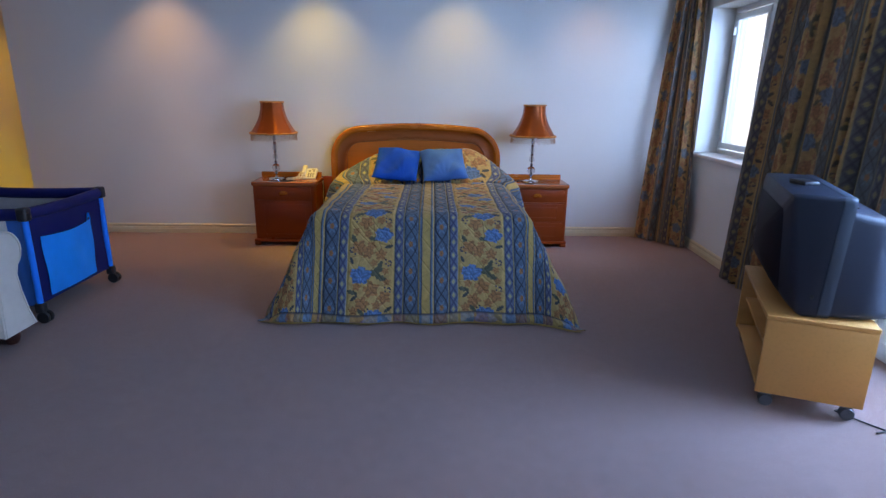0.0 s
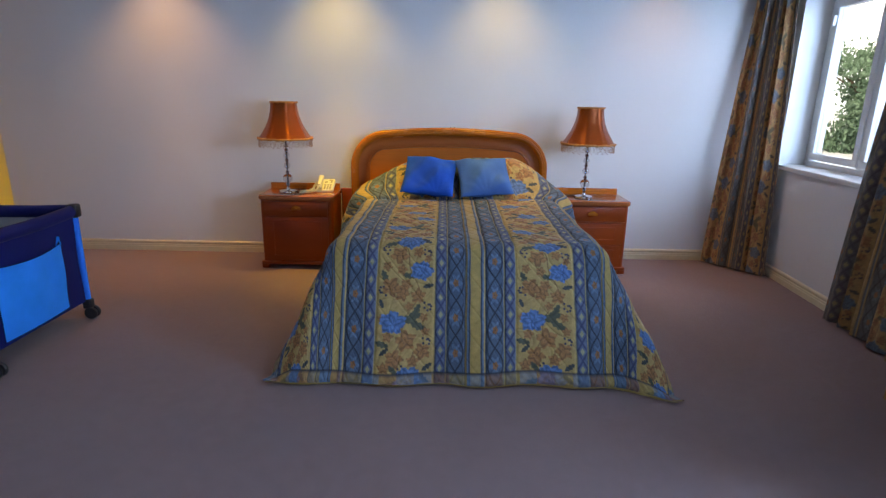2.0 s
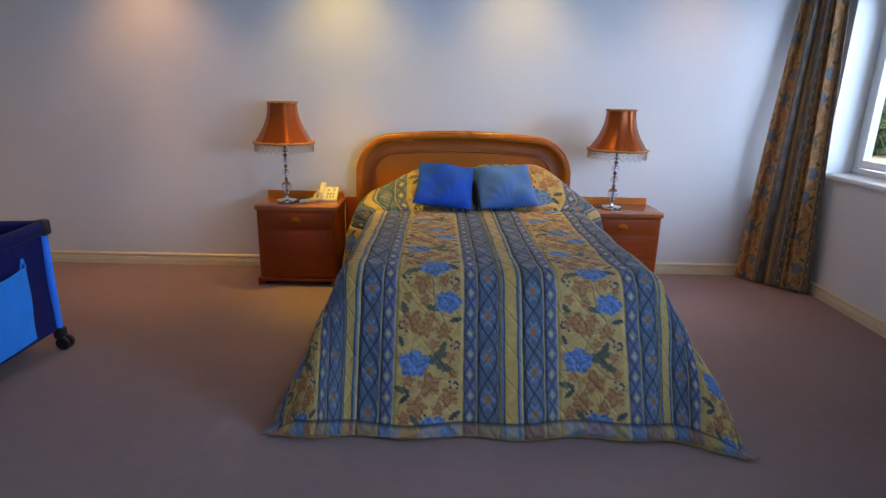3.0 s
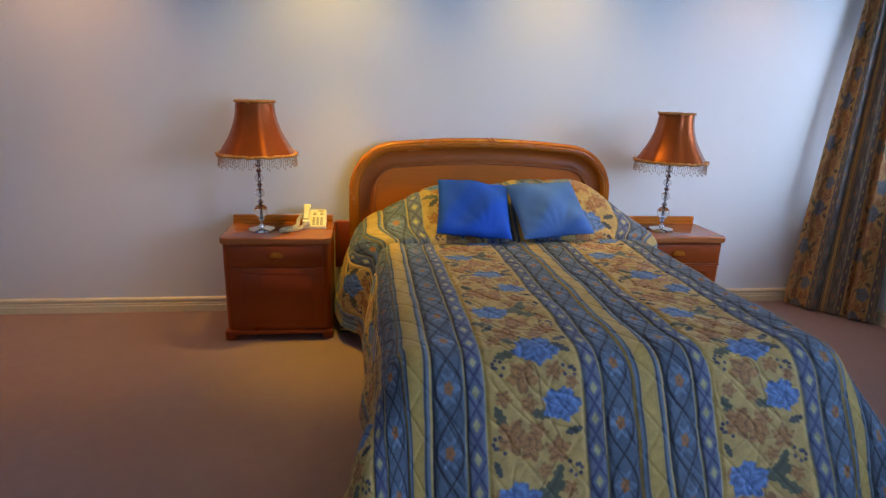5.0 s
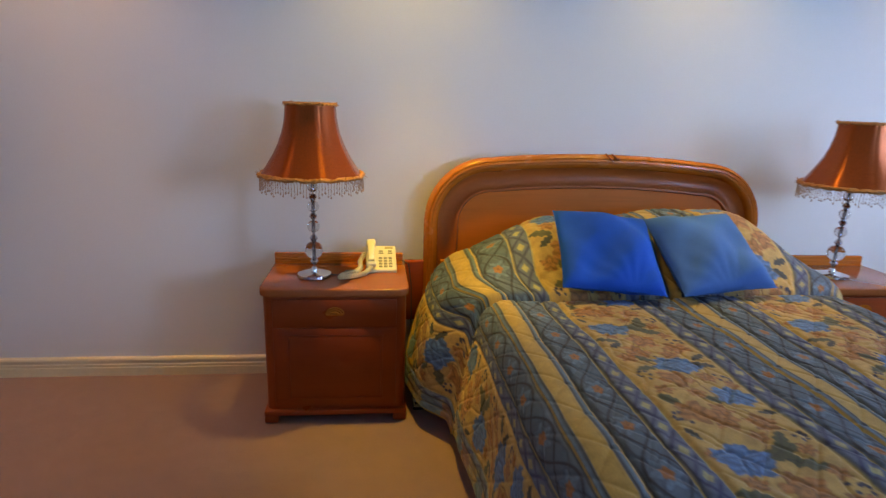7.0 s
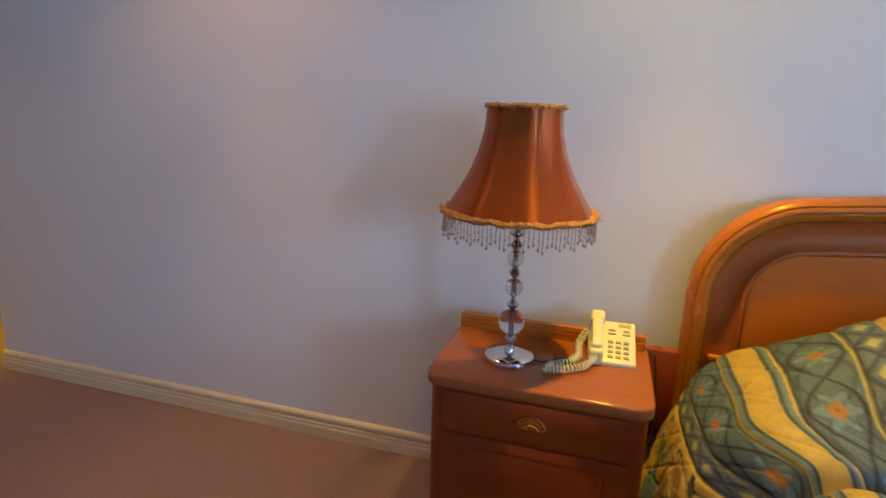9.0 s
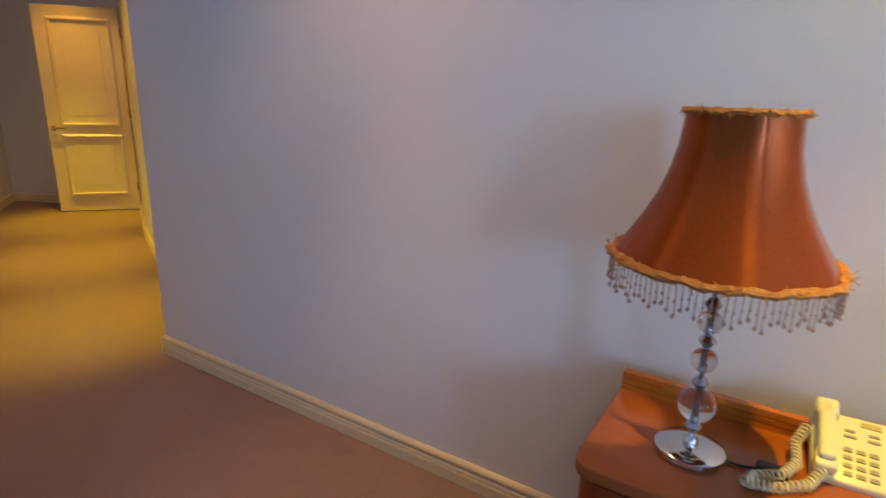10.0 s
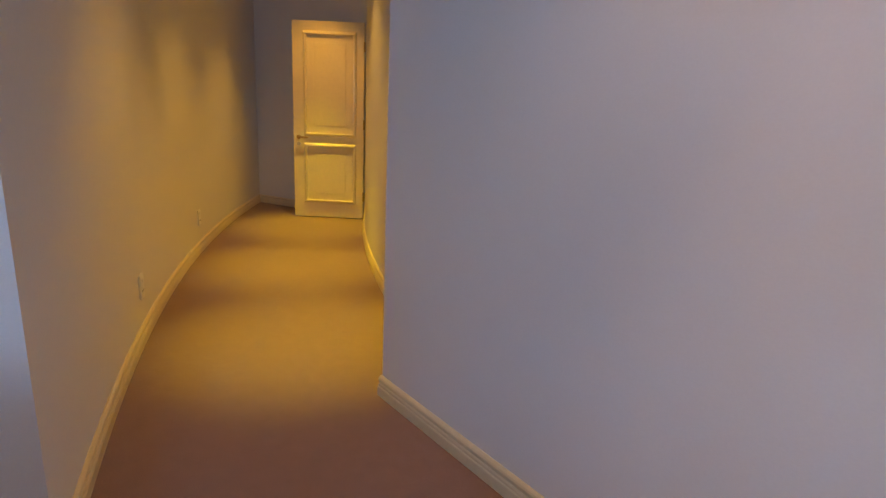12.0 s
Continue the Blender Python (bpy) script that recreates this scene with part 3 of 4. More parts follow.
def head_path(inset, n=14):
    """The headboard's arched outline, from the foot of one side over the top to the other."""
    half, top, r = 0.812 - inset, 1.075 - inset, max(0.05, 0.30 - inset)
    pts = [Vector((-half, 0, 0.05)), Vector((-half, 0, 0.35)), Vector((-half, 0, 0.6))]
    for i in range(n + 1):
        a = math.pi - math.pi / 2 * i / n
        pts.append(Vector((-half + r + r * math.cos(a), 0, top - r + r * math.sin(a))))
    for i in range(1, 16):
        x = -half + r + (2 * half - 2 * r) * i / 16
        pts.append(Vector((x, 0, top + 0.026 * (1 - (x / (half - r)) ** 2))))
    for i in range(n + 1):
        a = math.pi / 2 - math.pi / 2 * i / n
        pts.append(Vector((half - r + r * math.cos(a), 0, top - r + r * math.sin(a))))
    return pts + [Vector((half, 0, 0.6)), Vector((half, 0, 0.35)), Vector((half, 0, 0.05))]


FRONT = Vector((0, -1, 0))
ROLL = [(0, 0.02), (0, 0.072), (0.006, 0.083), (0.014, 0.088), (0.018, 0.085), (0.022, 0.091), (0.030, 0.092), (0.034, 0.088), (0.040, 0.090), (0.050, 0.084), (0.058, 0.072), (0.062, 0.058), (0.062, 0.02)]
COVE = [(0.062, 0.02), (0.062, 0.062), (0.075, 0.050), (0.095, 0.044), (0.120, 0.045), (0.138, 0.054), (0.142, 0.062), (0.150, 0.064), (0.156, 0.056), (0.157, 0.02)]
part("headboard_moulding", sweep(head_path(0), ROLL, None, False, FRONT), HEADEDGE, bed, "rounded reeded wooden edge moulding")
part("headboard_cove", sweep(head_path(0), COVE, None, False, FRONT), HEADCOVE, bed, "darker hollowed inner border")
ring = head_path(0.150)
bm = bmesh.new()
front = [bm.verts.new((p.x, -0.050, p.z)) for p in ring]
back = [bm.verts.new((p.x, -0.022, p.z)) for p in ring]
bm.faces.new(front)
bm.faces.new(list(reversed(back)))
for i in range(len(ring)):
    j = (i + 1) % len(ring)
    bm.faces.new((front[j], front[i], back[i], back[j]))
bmesh.ops.recalc_face_normals(bm, faces=bm.faces)
part("headboard_panel", bm, HEADWOOD, bed, "plain veneered centre panel", False)
for k, (x0, x1) in enumerate(((0.005, 0.05), (0.035, 0.075))):
    part("carved_tie", tube([Vector((x0, -0.075, 1.108)), Vector((x0 + 0.4 * (x1 - x0), -0.095, 1.09)), Vector((x1, -0.085, 1.065 + 0.02 * k))], 0.004, 8), HEADCOVE, bed)
for sx in (-1, 1):
    part("side_wing", box((min(sx * 0.79, sx * 0.90), -0.06, 0.30), (max(sx * 0.79, sx * 0.90), -0.022, 0.59), 0.006), MAHOGANY, bed, "dark red side wing beside the headboard")
    part("headboard_foot_trim", box((min(sx * 0.655, sx * 0.735), -0.075, 0.585), (max(sx * 0.655, sx * 0.735), -0.05, 0.60), 0.005), HEADEDGE, bed)
for ob in bed.children:
    ob.location.y = 0.038
part("bed_base", box((-0.50, -1.72, 0.05), (0.68, -0.10, 0.32), 0.03), DARKCLOTH, bed, "dark cloth-covered bed base")
part("mattress", box((-0.49, -1.74, 0.32), (0.67, -0.10, 0.55), 0.06, 4), DARKCLOTH, bed)
for sx in (-0.46, 0.56):
    for y in (-0.25, -1.65):
        part("leg", lathe([(0.03, 0), (0.035, 0.05)], 12, (sx, y, 0)), DARK_FOOT, bed)

# quilted bedspread: unfolded, it is a sheet whose overhang drops at the sides and the foot
TOP, HALF, FOOT = 0.63, 0.64, 1.84
MID = 0.09
HEAD = 0.12


def smooth(a, b, x):
    t = np.clip((x - a) / (b - a), 0, 1)
    return t * t * (3 - 2 * t)


def spread_place(U, V):
    v = V + HEAD
    U = U - MID
    du = np.maximum(np.abs(U) - HALF, 0)
    dv = np.maximum(v - FOOT, 0)
    d = (du ** 3 + dv ** 3) ** (1 / 3)
    ang = np.arctan2(dv, du)
    cornerness = np.sin(2 * ang) ** 2 * (du > 0) * (dv > 0)
    # the hump over the sleeping pillows
    wide = smooth(0.62, 0.44, v)
    hump = smooth(0.61, 0.27, v) * (0.235 + 0.02 * np.sin(U * 5)) * smooth(0.02, 0.24, v + 0.06)
    top = TOP + hump * smooth(0.76, 0.36, np.abs(U)) - 0.055 * np.exp(-((v - 0.60) / 0.020) ** 2) + 0.012 * np.sin(v * 3.1) * np.sin(U * 4)
    # rounding over the edge, then a nearly straight fall that leans out more at the foot
    lean_side, lean_foot = 0.15, 0.50
    lean = lean_side + (lean_foot - lean_side) * np.sin(ang) ** 2 * (dv > 0) + 0.30 * cornerness * np.where(U > 0, 1.25, 1.0)
    rad = 0.10 + 0.05 * np.sin(ang) * (dv > 0)
    a_max = np.arctan(1 / lean)
    a = np.minimum(d / rad, a_max)
    out = rad * np.sin(a)
    drop = rad * (1 - np.cos(a))
    rest = np.maximum(d - rad * a_max, 0)
    out = out + rest * np.cos(a_max)
    drop = drop + rest * np.sin(a_max)
    floor_z = 0.020 + 0.004 * np.sin(U * 17 + V * 9)
    over = np.maximum(drop - (top - floor_z), 0)
    out = out + np.minimum(over * 0.5, 0.06)
    floor_z = floor_z + 0.05 * smooth(0.0, 0.16, over)
    drop = np.minimum(drop, top - floor_z)
    # hanging folds
    fold = 0.016 * np.sin(V * 11 + 1.0) * (du > 0) * (1 - np.sin(ang)) + 0.012 * np.sin(U * 13 + 0.6) * (dv > 0) * np.sin(ang)
    out = out + fold * smooth(0.12, 0.5, d)
    out = out + 0.024 * np.sin(math.pi * np.clip((VS[-1] - V) / 0.062, 0, 1)) ** 0.6 * (dv > 0)
    far = np.maximum(np.hypot(du, dv), 1e-6)
    nx, ny = du / far, dv / far
    x = MID + np.clip(U, -HALF, HALF) + np.sign(U) * nx * out
    y = -np.minimum(v, FOOT) - ny * out
    z = top - drop
    x = x + np.sign(U) * 0.11 * wide * smooth(0.30, 0.70, np.abs(U))
    y = y - 0.10 * cornerness ** 2 * smooth(0.15, 0.6, d) * (U > 0)
    # sides tuck in where they pass the night tables
    x = x + np.sign(U) * 0.06 * smooth(0.72, 0.35, v) * (du > 0) * smooth(0.0, 0.35, d)
    # quilting: soft pads between stitched lines
    g = np.abs(((U + MID - CREAM_AT) / PERIOD + 0.5) % 1.0 - 0.5) * PERIOD
    seam = np.exp(-((g - 0.050) / 0.006) ** 2) + np.exp(-((g - 0.1435) / 0.006) ** 2) + np.exp(-((g - 0.203) / 0.007) ** 2)
    cell = REPEAT / 4
    diag = np.exp(-((((V + (g - 0.097) * 1.9) % cell) - cell / 2) / 0.006) ** 2) + np.exp(-((((V - (g - 0.097) * 1.9) % cell) - cell / 2) / 0.006) ** 2)
    cross = np.exp(-((((U + 0.8 * V) % 0.115) - 0.0575) / 0.006) ** 2) + np.exp(-((((U - 0.8 * V) % 0.115) - 0.0575) / 0.006) ** 2)
    wander = np.exp(-((np.sin(U * 34 + 2.0 * np.sin(V * 21)) + 0.8 * np.sin(V * 31 + 1.5 * np.sin(U * 25))) / 0.22) ** 2) * (g > 0.21) * 0.45
    pad = -0.0085 * np.clip(seam + diag * (g > 0.05) * (g < 0.143) * 0.25 + wander + 0.32 * cross, 0, 1.2) + 0.007 * np.sin(U * 15 + 1.3 * np.sin(V * 6)) * np.sin(V * 11 + 0.8)
    on_top = 1 - smooth(0.0, rad, d) * 0.8
    return np.stack([x + np.sign(U) * nx * pad * (1 - on_top), y - ny * pad * (1 - on_top), z + pad * np.maximum(on_top, 0.25)], -1)


CREAM_AT = 0.125
US, VS = np.linspace(-1.15, 1.32, 840), np.linspace(-0.02, 2.49, 860)


def spread_colours(U, V):
    rgb = cloth_print(U - CREAM_AT, V - 1.07)
    edge = np.minimum(np.minimum(U - US[0], US[-1] - U), VS[-1] - V)
    run = np.where(VS[-1] - V <= np.minimum(U - US[0], US[-1] - U), U, V)
    k = (run / 0.085) % 3.0
    hem = np.where((k < 1)[..., None], np.array(CREAM) * 0.8, np.where((k < 2)[..., None], np.array(SKY), np.array(BROWN) * 1.5))
    hem = hem * (0.75 + 0.35 * np.sin(run * 60 + edge * 90)[..., None] ** 2)
    rgb = lerp(rgb, hem, (edge < 0.062) * 0.6)
    return cover(rgb, NAVY_LINE, (1.2 - np.abs(edge - 0.062) / 0.006) * 0.85)


bedspread = thing("bedspread", "quilted blue and gold floral striped bedspread over the bed", "bedspread")
quilt = printed_sheet("quilted_top", US, VS[VS <= VS[-1] - 0.06], spread_place, spread_colours, PRINT, bedspread)
tagged(printed_sheet("foot_hem", US, np.linspace(VS[-1] - 0.0625, VS[-1], 14), spread_place, spread_colours, PRINT, bedspread), "pieced border band along the foot")


def cushion(mat, label, m, seed, size=0.385):
    """A square scatter cushion with pinched corners and creases."""
    rng = np.random.default_rng(seed)
    ph = rng.uniform(0, 6, 6)
    n = 52
    bm = bmesh.new()
    sides = []
    for s in (1, -1):
        rows = []
        for j in range(n + 1):
            row = []
            for i in range(n + 1):
                a, b = 2 * i / n - 1, 2 * j / n - 1
                edge = (1 - a ** 4) * (1 - b ** 4)
                pinch = 1 - 0.050 * (1 - a * a) * abs(b) ** 3 - 0.0 * a
                pinch2 = 1 - 0.050 * (1 - b * b) * abs(a) ** 3
                crease = 0.021 * math.sin(3.1 * a + 2.2 * b + ph[0]) + 0.008 * math.sin(7 * a * b + ph[1]) + 0.012 * math.sin(6 * (a - b) + ph[2] + 2 * b) * (1 - b) * 0.6
                fan = 0.0022 * math.sin(16 * math.atan2(b + 1.1, a + 0.4 * math.cos(ph[3])) + ph[4]) * max(0.0, 1 - abs(b + 0.45))
                z = s * 0.058 * edge ** 0.6 + (crease + fan) * edge
                row.append(bm.verts.new((a * size / 2 * pinch2, b * size / 2 * pinch, z)))
            rows.append(row)
        for j in range(n):
            for i in range(n):
                q = (rows[j][i], rows[j][i + 1], rows[j + 1][i + 1], rows[j + 1][i])
                bm.faces.new(q if s > 0 else q[::-1])
        sides.append(rows)
    bmesh.ops.remove_doubles(bm, verts=bm.verts, dist=0.0008)
    c = thing("cushion", label, "cushion", m, "scatter cushions on the bed")
    part("cover", bm, mat, c)
    e = size / 2 * 0.985
    hem = [Vector((-e * (1 - 0.05 * (1 - (k / 6 - 1) ** 2)), e * (k / 6 - 1), 0)) for k in range(13)]
    part("piping", tube(hem, 0.0035, 6), mat, c)
    return c


cushion(BLUE, "royal blue satin scatter cushion leaning on the bed", pose(-0.148, -0.525, 0.778, 35, 4, -4), 3, 0.388)
cushion(SLATE_BLUE, "paler slate blue satin scatter cushion leaning on the bed", pose(0.256, -0.535, 0.780, 35, -3, 6), 8, 0.388)


def lining_place(U, V):
    p = spread_place(U, V)
    p[..., 2] -= 0.014
    p[..., 0] -= np.sign(U - MID) * 0.012 * (np.abs(U - MID) > HALF)
    p[..., 1] += 0.012 * (V + HEAD > FOOT)
    return p


lining = printed_sheet("lining", US[::6], VS[::6], lining_place, lambda U, V: np.broadcast_to(np.array(CREAM), (*U.shape, 3)), PRINT, bedspread)
tagged(lining, "plain cream cotton underside")


# ---- night tables ----
def rounded(x0, x1, y0, y1, r, n=5):
    """Floor outline with the two front corners (at y0) rounded."""
    pts = [(x1, y1), (x0, y1)]
    pts += [(x0 + r - r * math.cos(math.pi / 2 * i / n), y0 + r - r * math.sin(math.pi / 2 * i / n)) for i in range(n + 1)]
    pts += [(x1 - r + r * math.sin(math.pi / 2 * i / n), y0 + r - r * math.cos(math.pi / 2 * i / n)) for i in range(n + 1)]
    return pts


def night_table(x, label, drawers):
    t = thing("night_table", label, "nightstand", pose(x, 0, 0), "night tables beside the bed")
    w, f, b = 0.29, -0.40, -0.022
    part("carcass", prism(rounded(-w + 0.006, w - 0.006, f + 0.012, b, 0.035), 0.036, 0.552), MAHOGANY, t)
    top = prism(rounded(-w - 0.004, w + 0.004, f - 0.010, b, 0.045), 0.552, 0.586)
    bmesh.ops.bevel(top, geom=[e for e in top.edges if abs(e.verts[0].co.z - e.verts[1].co.z) < 1e-5], offset=0.007, segments=3, profile=0.5, affect="EDGES")
    part("top", top, MAHOGANY_TOP, t, "glossy brown mahogany top")
    part("gallery_rail", sweep([Vector((-w, -0.035, 0.586)), Vector((w - 0.01, -0.035, 0.586))],
                               [(0.012, 0), (0.012, 0.010), (0.009, 0.013), (0.012, 0.016), (0.012, 0.026), (0.009, 0.029), (0.012, 0.032), (0.010, 0.046), (-0.012, 0.046), (-0.012, 0)]), HEADEDGE, t)

    def front(name, z0, z1, panel):
        d = part(name, box((-w + 0.045, f + 0.007, z0), (w - 0.045, f + 0.016, z1), 0.003), MAHOGANY, t)
        if panel:
            e = 0.05
            for q in ((-w + 0.05 + e, w - 0.05 - e, z0 + e - 0.02, z0 + e - 0.012), (-w + 0.05 + e, w - 0.05 - e, z1 - e + 0.012, z1 - e + 0.02)):
                part("moulding", box((q[0], f + 0.0045, q[2]), (q[1], f + 0.008, q[3]), 0.0015), MAHOGANY, d)
            for sx in (-w + 0.05 + e, w - 0.05 - e - 0.008):
                part("moulding", box((sx, f + 0.0045, z0 + e - 0.012), (sx + 0.008, f + 0.008, z1 - e + 0.012), 0.0015), MAHOGANY, d)
        return d

    def pull(z, owner):
        bm = bmesh.new()
        for k in range(3):
            r = 0.034 - 0.009 * k
            arc_pts = [Vector((r * math.cos(a), f + 0.001 - 0.006 * k, z - 0.010 + 0.75 * r * math.sin(a))) for a in [math.pi * i / 12 for i in range(13)]]
            tube(arc_pts, 0.0045, 6, bm)
        box((-0.034, f - 0.009, z - 0.014), (0.034, f + 0.008, z - 0.007), 0.003, 2, bm)
        part("pull", bm, HEADEDGE, owner, "carved shell-shaped wooden pull")

    d = front("drawer", 0.425, 0.538, False)
    pull(0.488, d)
    if drawers:
        for z0, z1 in ((0.245, 0.41), (0.070, 0.232)):
            front("drawer", z0, z1, True)
        part("rail_moulding", box((-w + 0.02, f + 0.002, 0.412), (w - 0.02, f + 0.014, 0.423), 0.004), MAHOGANY, t)
    else:
        front("door", 0.070, 0.415, True)
    bm = box((-w - 0.002, f - 0.006, 0.032), (w + 0.002, b, 0.056), 0.006)
    for sx in (-1, 1):
        a, c = sorted((sx * (w + 0.002), sx * (w - 0.055)))
        box((a, f - 0.005, 0), (c, f + 0.06, 0.034), 0.008, 2, bm)
        box((a, b - 0.06, 0), (c, b, 0.034), 0.008, 2, bm)
    part("plinth", bm, MAHOGANY, t, "bracket-footed plinth")
    return t


night_table(-1.19, "dark red mahogany night table with drawer and door", False)
night_table(1.125, "dark red mahogany night table with carved drawers", True)


# ---- table lamps ----
def table_lamp(x, y, z, label, turn):
    t = thing("table_lamp", label, "lamp", pose(x, y, z, 0, 0, turn) @ Matrix.Diagonal((0.975, 0.975, 0.975, 1)), "table lamps on the night tables")
    part("base", lathe([(0, 0), (0.068, 0), (0.073, 0.004), (0.072, 0.014), (0.066, 0.019), (0.034, 0.022), (0.016, 0.022), (0.014, 0.034), (0.009, 0.040), (0, 0.040)], 36), CHROME, t, "round chrome base")
    part("stem", lathe([(0, 0.03), (0.0055, 0.03), (0.0055, 0.70), (0, 0.70)], 12), GUNMETAL, t)
    for h, r in ((0.115, 0.038), (0.218, 0.026), (0.302, 0.024), (0.385, 0.022)):
        part("glass_ball", lathe([(r * math.sin(math.pi * i / 14) + 0.0004, h - r * math.cos(math.pi * i / 14)) for i in range(15)], 24), GLASS, t, "clear glass ball")
    for h in (0.066, 0.167, 0.262, 0.340, 0.420):
        part("collar", lathe([(0.005, h - 0.017), (0.010, h - 0.012), (0.018, h), (0.010, h + 0.012), (0.005, h + 0.017)], 10), GUNMETAL, t, "faceted dark chrome collar")
    # bell-shaped shade of eight silk panels between ribs
    n, per = 8, 6
    prof = [(0.206, 0.437), (0.194, 0.456), (0.176, 0.484), (0.154, 0.520), (0.134, 0.560), (0.118, 0.604), (0.107, 0.652), (0.101, 0.715)]
    bm = bmesh.new()
    rings = []
    for r, h in prof:
        row = []
        for i in range(n * per):
            s = (i % per) / per
            a = math.tau * i / (n * per)
            k = 1 - 0.045 * math.sin(math.pi * s)
            row.append(bm.verts.new((r * k * math.cos(a), r * k * math.sin(a), h)))
        rings.append(row)
    for p, q in zip(rings, rings[1:]):
        for i in range(n * per):
            j = (i + 1) % (n * per)
            bm.faces.new((p[i], p[j], q[j], q[i]))
    part("shade", bm, COPPER_SILK, t, "copper silk bell shade in eight panels")
    rng = random.Random(5)
    for r, h, k in ((0.208, 0.436, 0.017), (0.101, 0.716, 0.011)):
        bm = bmesh.new()
        for ring_k in range(3):
            pts = []
            for i in range(72):
                a = math.tau * i / 72
                rr = r * (1 - 0.03 * abs(math.sin(4 * a))) + rng.uniform(-0.25, 0.35) * k
                pts.append(Vector((rr * math.cos(a), rr * math.sin(a), h + rng.uniform(-0.3, 0.3) * k)))
            tube(pts, k * 0.42, 5, bm, True)
        for i in range(150):
            a = rng.uniform(0, math.tau)
            p = Vector((r * math.cos(a), r * math.sin(a), h))
            tube([p, p + Vector((rng.uniform(-1, 1), rng.uniform(-1, 1), rng.uniform(-1, 0.8))).normalized() * k * 1.1], 0.0011, 3, bm)
        part("braid", bm, GOLD_BRAID, t, "fuzzy gold braid trim", False)
    bm = bmesh.new()
    for i in range(112):
        a = math.tau * i / 112
        p = Vector((0.207 * math.cos(a), 0.207 * math.sin(a), 0.430))
        drop = (0.040, 0.050, 0.058, 0.046)[i % 4] + rng.uniform(-0.004, 0.004)
        tube([p, p + Vector((rng.uniform(-0.003, 0.003), rng.uniform(-0.003, 0.003), -drop))], 0.0011, 4, bm)
        for h, r in ((drop, 0.0042), (drop * 0.55, 0.0028)):
            lathe([(0.0003, -r * 1.3), (r, 0), (0.0003, r * 1.3)], 6, p - Vector((0, 0, h)), bm)
    tagged(part("bead_fringe", bm, BEAD, t, "fringe of small glass beads"), kind="stuff")
    return t


table_lamp(-1.285, -0.237, 0.587, "bedside lamp with copper bell shade, chrome and glass stem", 20)
table_lamp(1.082, -0.232, 0.587, "bedside lamp with copper bell shade on the drawer table", 27)


# ---- telephone and cables ----
def telephone():
    m = pose(-1.008, -0.112, 0.631, 19, 0, 2) @ Matrix.Diagonal((0.9, 0.9, 0.9, 1))
    t = thing("telephone", "ivory push-button desk telephone leaning on the night table rail", "telephone", m)
    body = bmesh.new()
    lo = [(-0.075, -0.095, -0.030), (0.075, -0.095, -0.030), (0.075, 0.095, -0.030), (-0.075, 0.095, -0.030)]
    hi = [(-0.073, -0.092, -0.006), (0.073, -0.092, -0.006), (0.073, 0.092, 0.012), (-0.073, 0.092, 0.012)]
    a, b = [body.verts.new(p) for p in lo], [body.verts.new(p) for p in hi]
    body.faces.new(a[::-1])
    body.faces.new(b)
    for i in range(4):
        body.faces.new((a[i], a[(i + 1) % 4], b[(i + 1) % 4], b[i]))
    bmesh.ops.bevel(body, geom=body.edges[:], offset=0.006, segments=3, profile=0.5, affect="EDGES")
    part("body", body, IVORY, t)
    hs = bmesh.new()
    box((-0.072, -0.098, 0.008), (-0.026, -0.045, 0.036), 0.010, 3, hs)
    box((-0.072, 0.045, 0.022), (-0.026, 0.100, 0.050), 0.010, 3, hs)
    box((-0.066, -0.080, 0.028), (-0.032, 0.085, 0.050), 0.009, 3, hs)
    part("handset", hs, IVORY, t, "ivory handset on its cradle")
    tilt = math.atan2(0.018, 0.184)
    for r in range(4):
        for c in range(3):
            y = -0.068 + r * 0.021
            x = -0.004 + c * 0.024
            z = -0.006 + (y + 0.092) / 0.184 * 0.018
            part("key", box((x - 0.0085, y - 0.006, z - 0.002), (x + 0.0085, y + 0.006, z + 0.004), 0.002), IVORY_KEY, t)
    for x, y, w in ((0.0, 0.032, 0.012), (0.045, 0.032, 0.012), (0.0, 0.048, 0.010), (0.045, 0.048, 0.010)):
        z = -0.006 + (y + 0.092) / 0.184 * 0.018
        part("function_key", box((x - w, y - 0.004, z - 0.002), (x + w, y + 0.004, z + 0.003), 0.0015), IVORY_KEY, t)
    z = -0.006 + (0.075 + 0.092) / 0.184 * 0.018
    part("name_strip", box((0.02, 0.066, z - 0.002), (0.06, 0.082, z + 0.0015), 0.001), NAME_STRIP, t)
    return t


phone = telephone()
ctrl = [Vector((-1.050, -0.200, 0.615)), Vector((-1.075, -0.245, 0.602)), Vector((-1.125, -0.285, 0.601)), Vector((-1.175, -0.300, 0.601)), Vector((-1.165, -0.270, 0.602)),
        Vector((-1.115, -0.235, 0.603)), Vector((-1.095, -0.190, 0.608)), Vector((-1.10, -0.13, 0.620)), Vector((-1.082, -0.085, 0.645))]


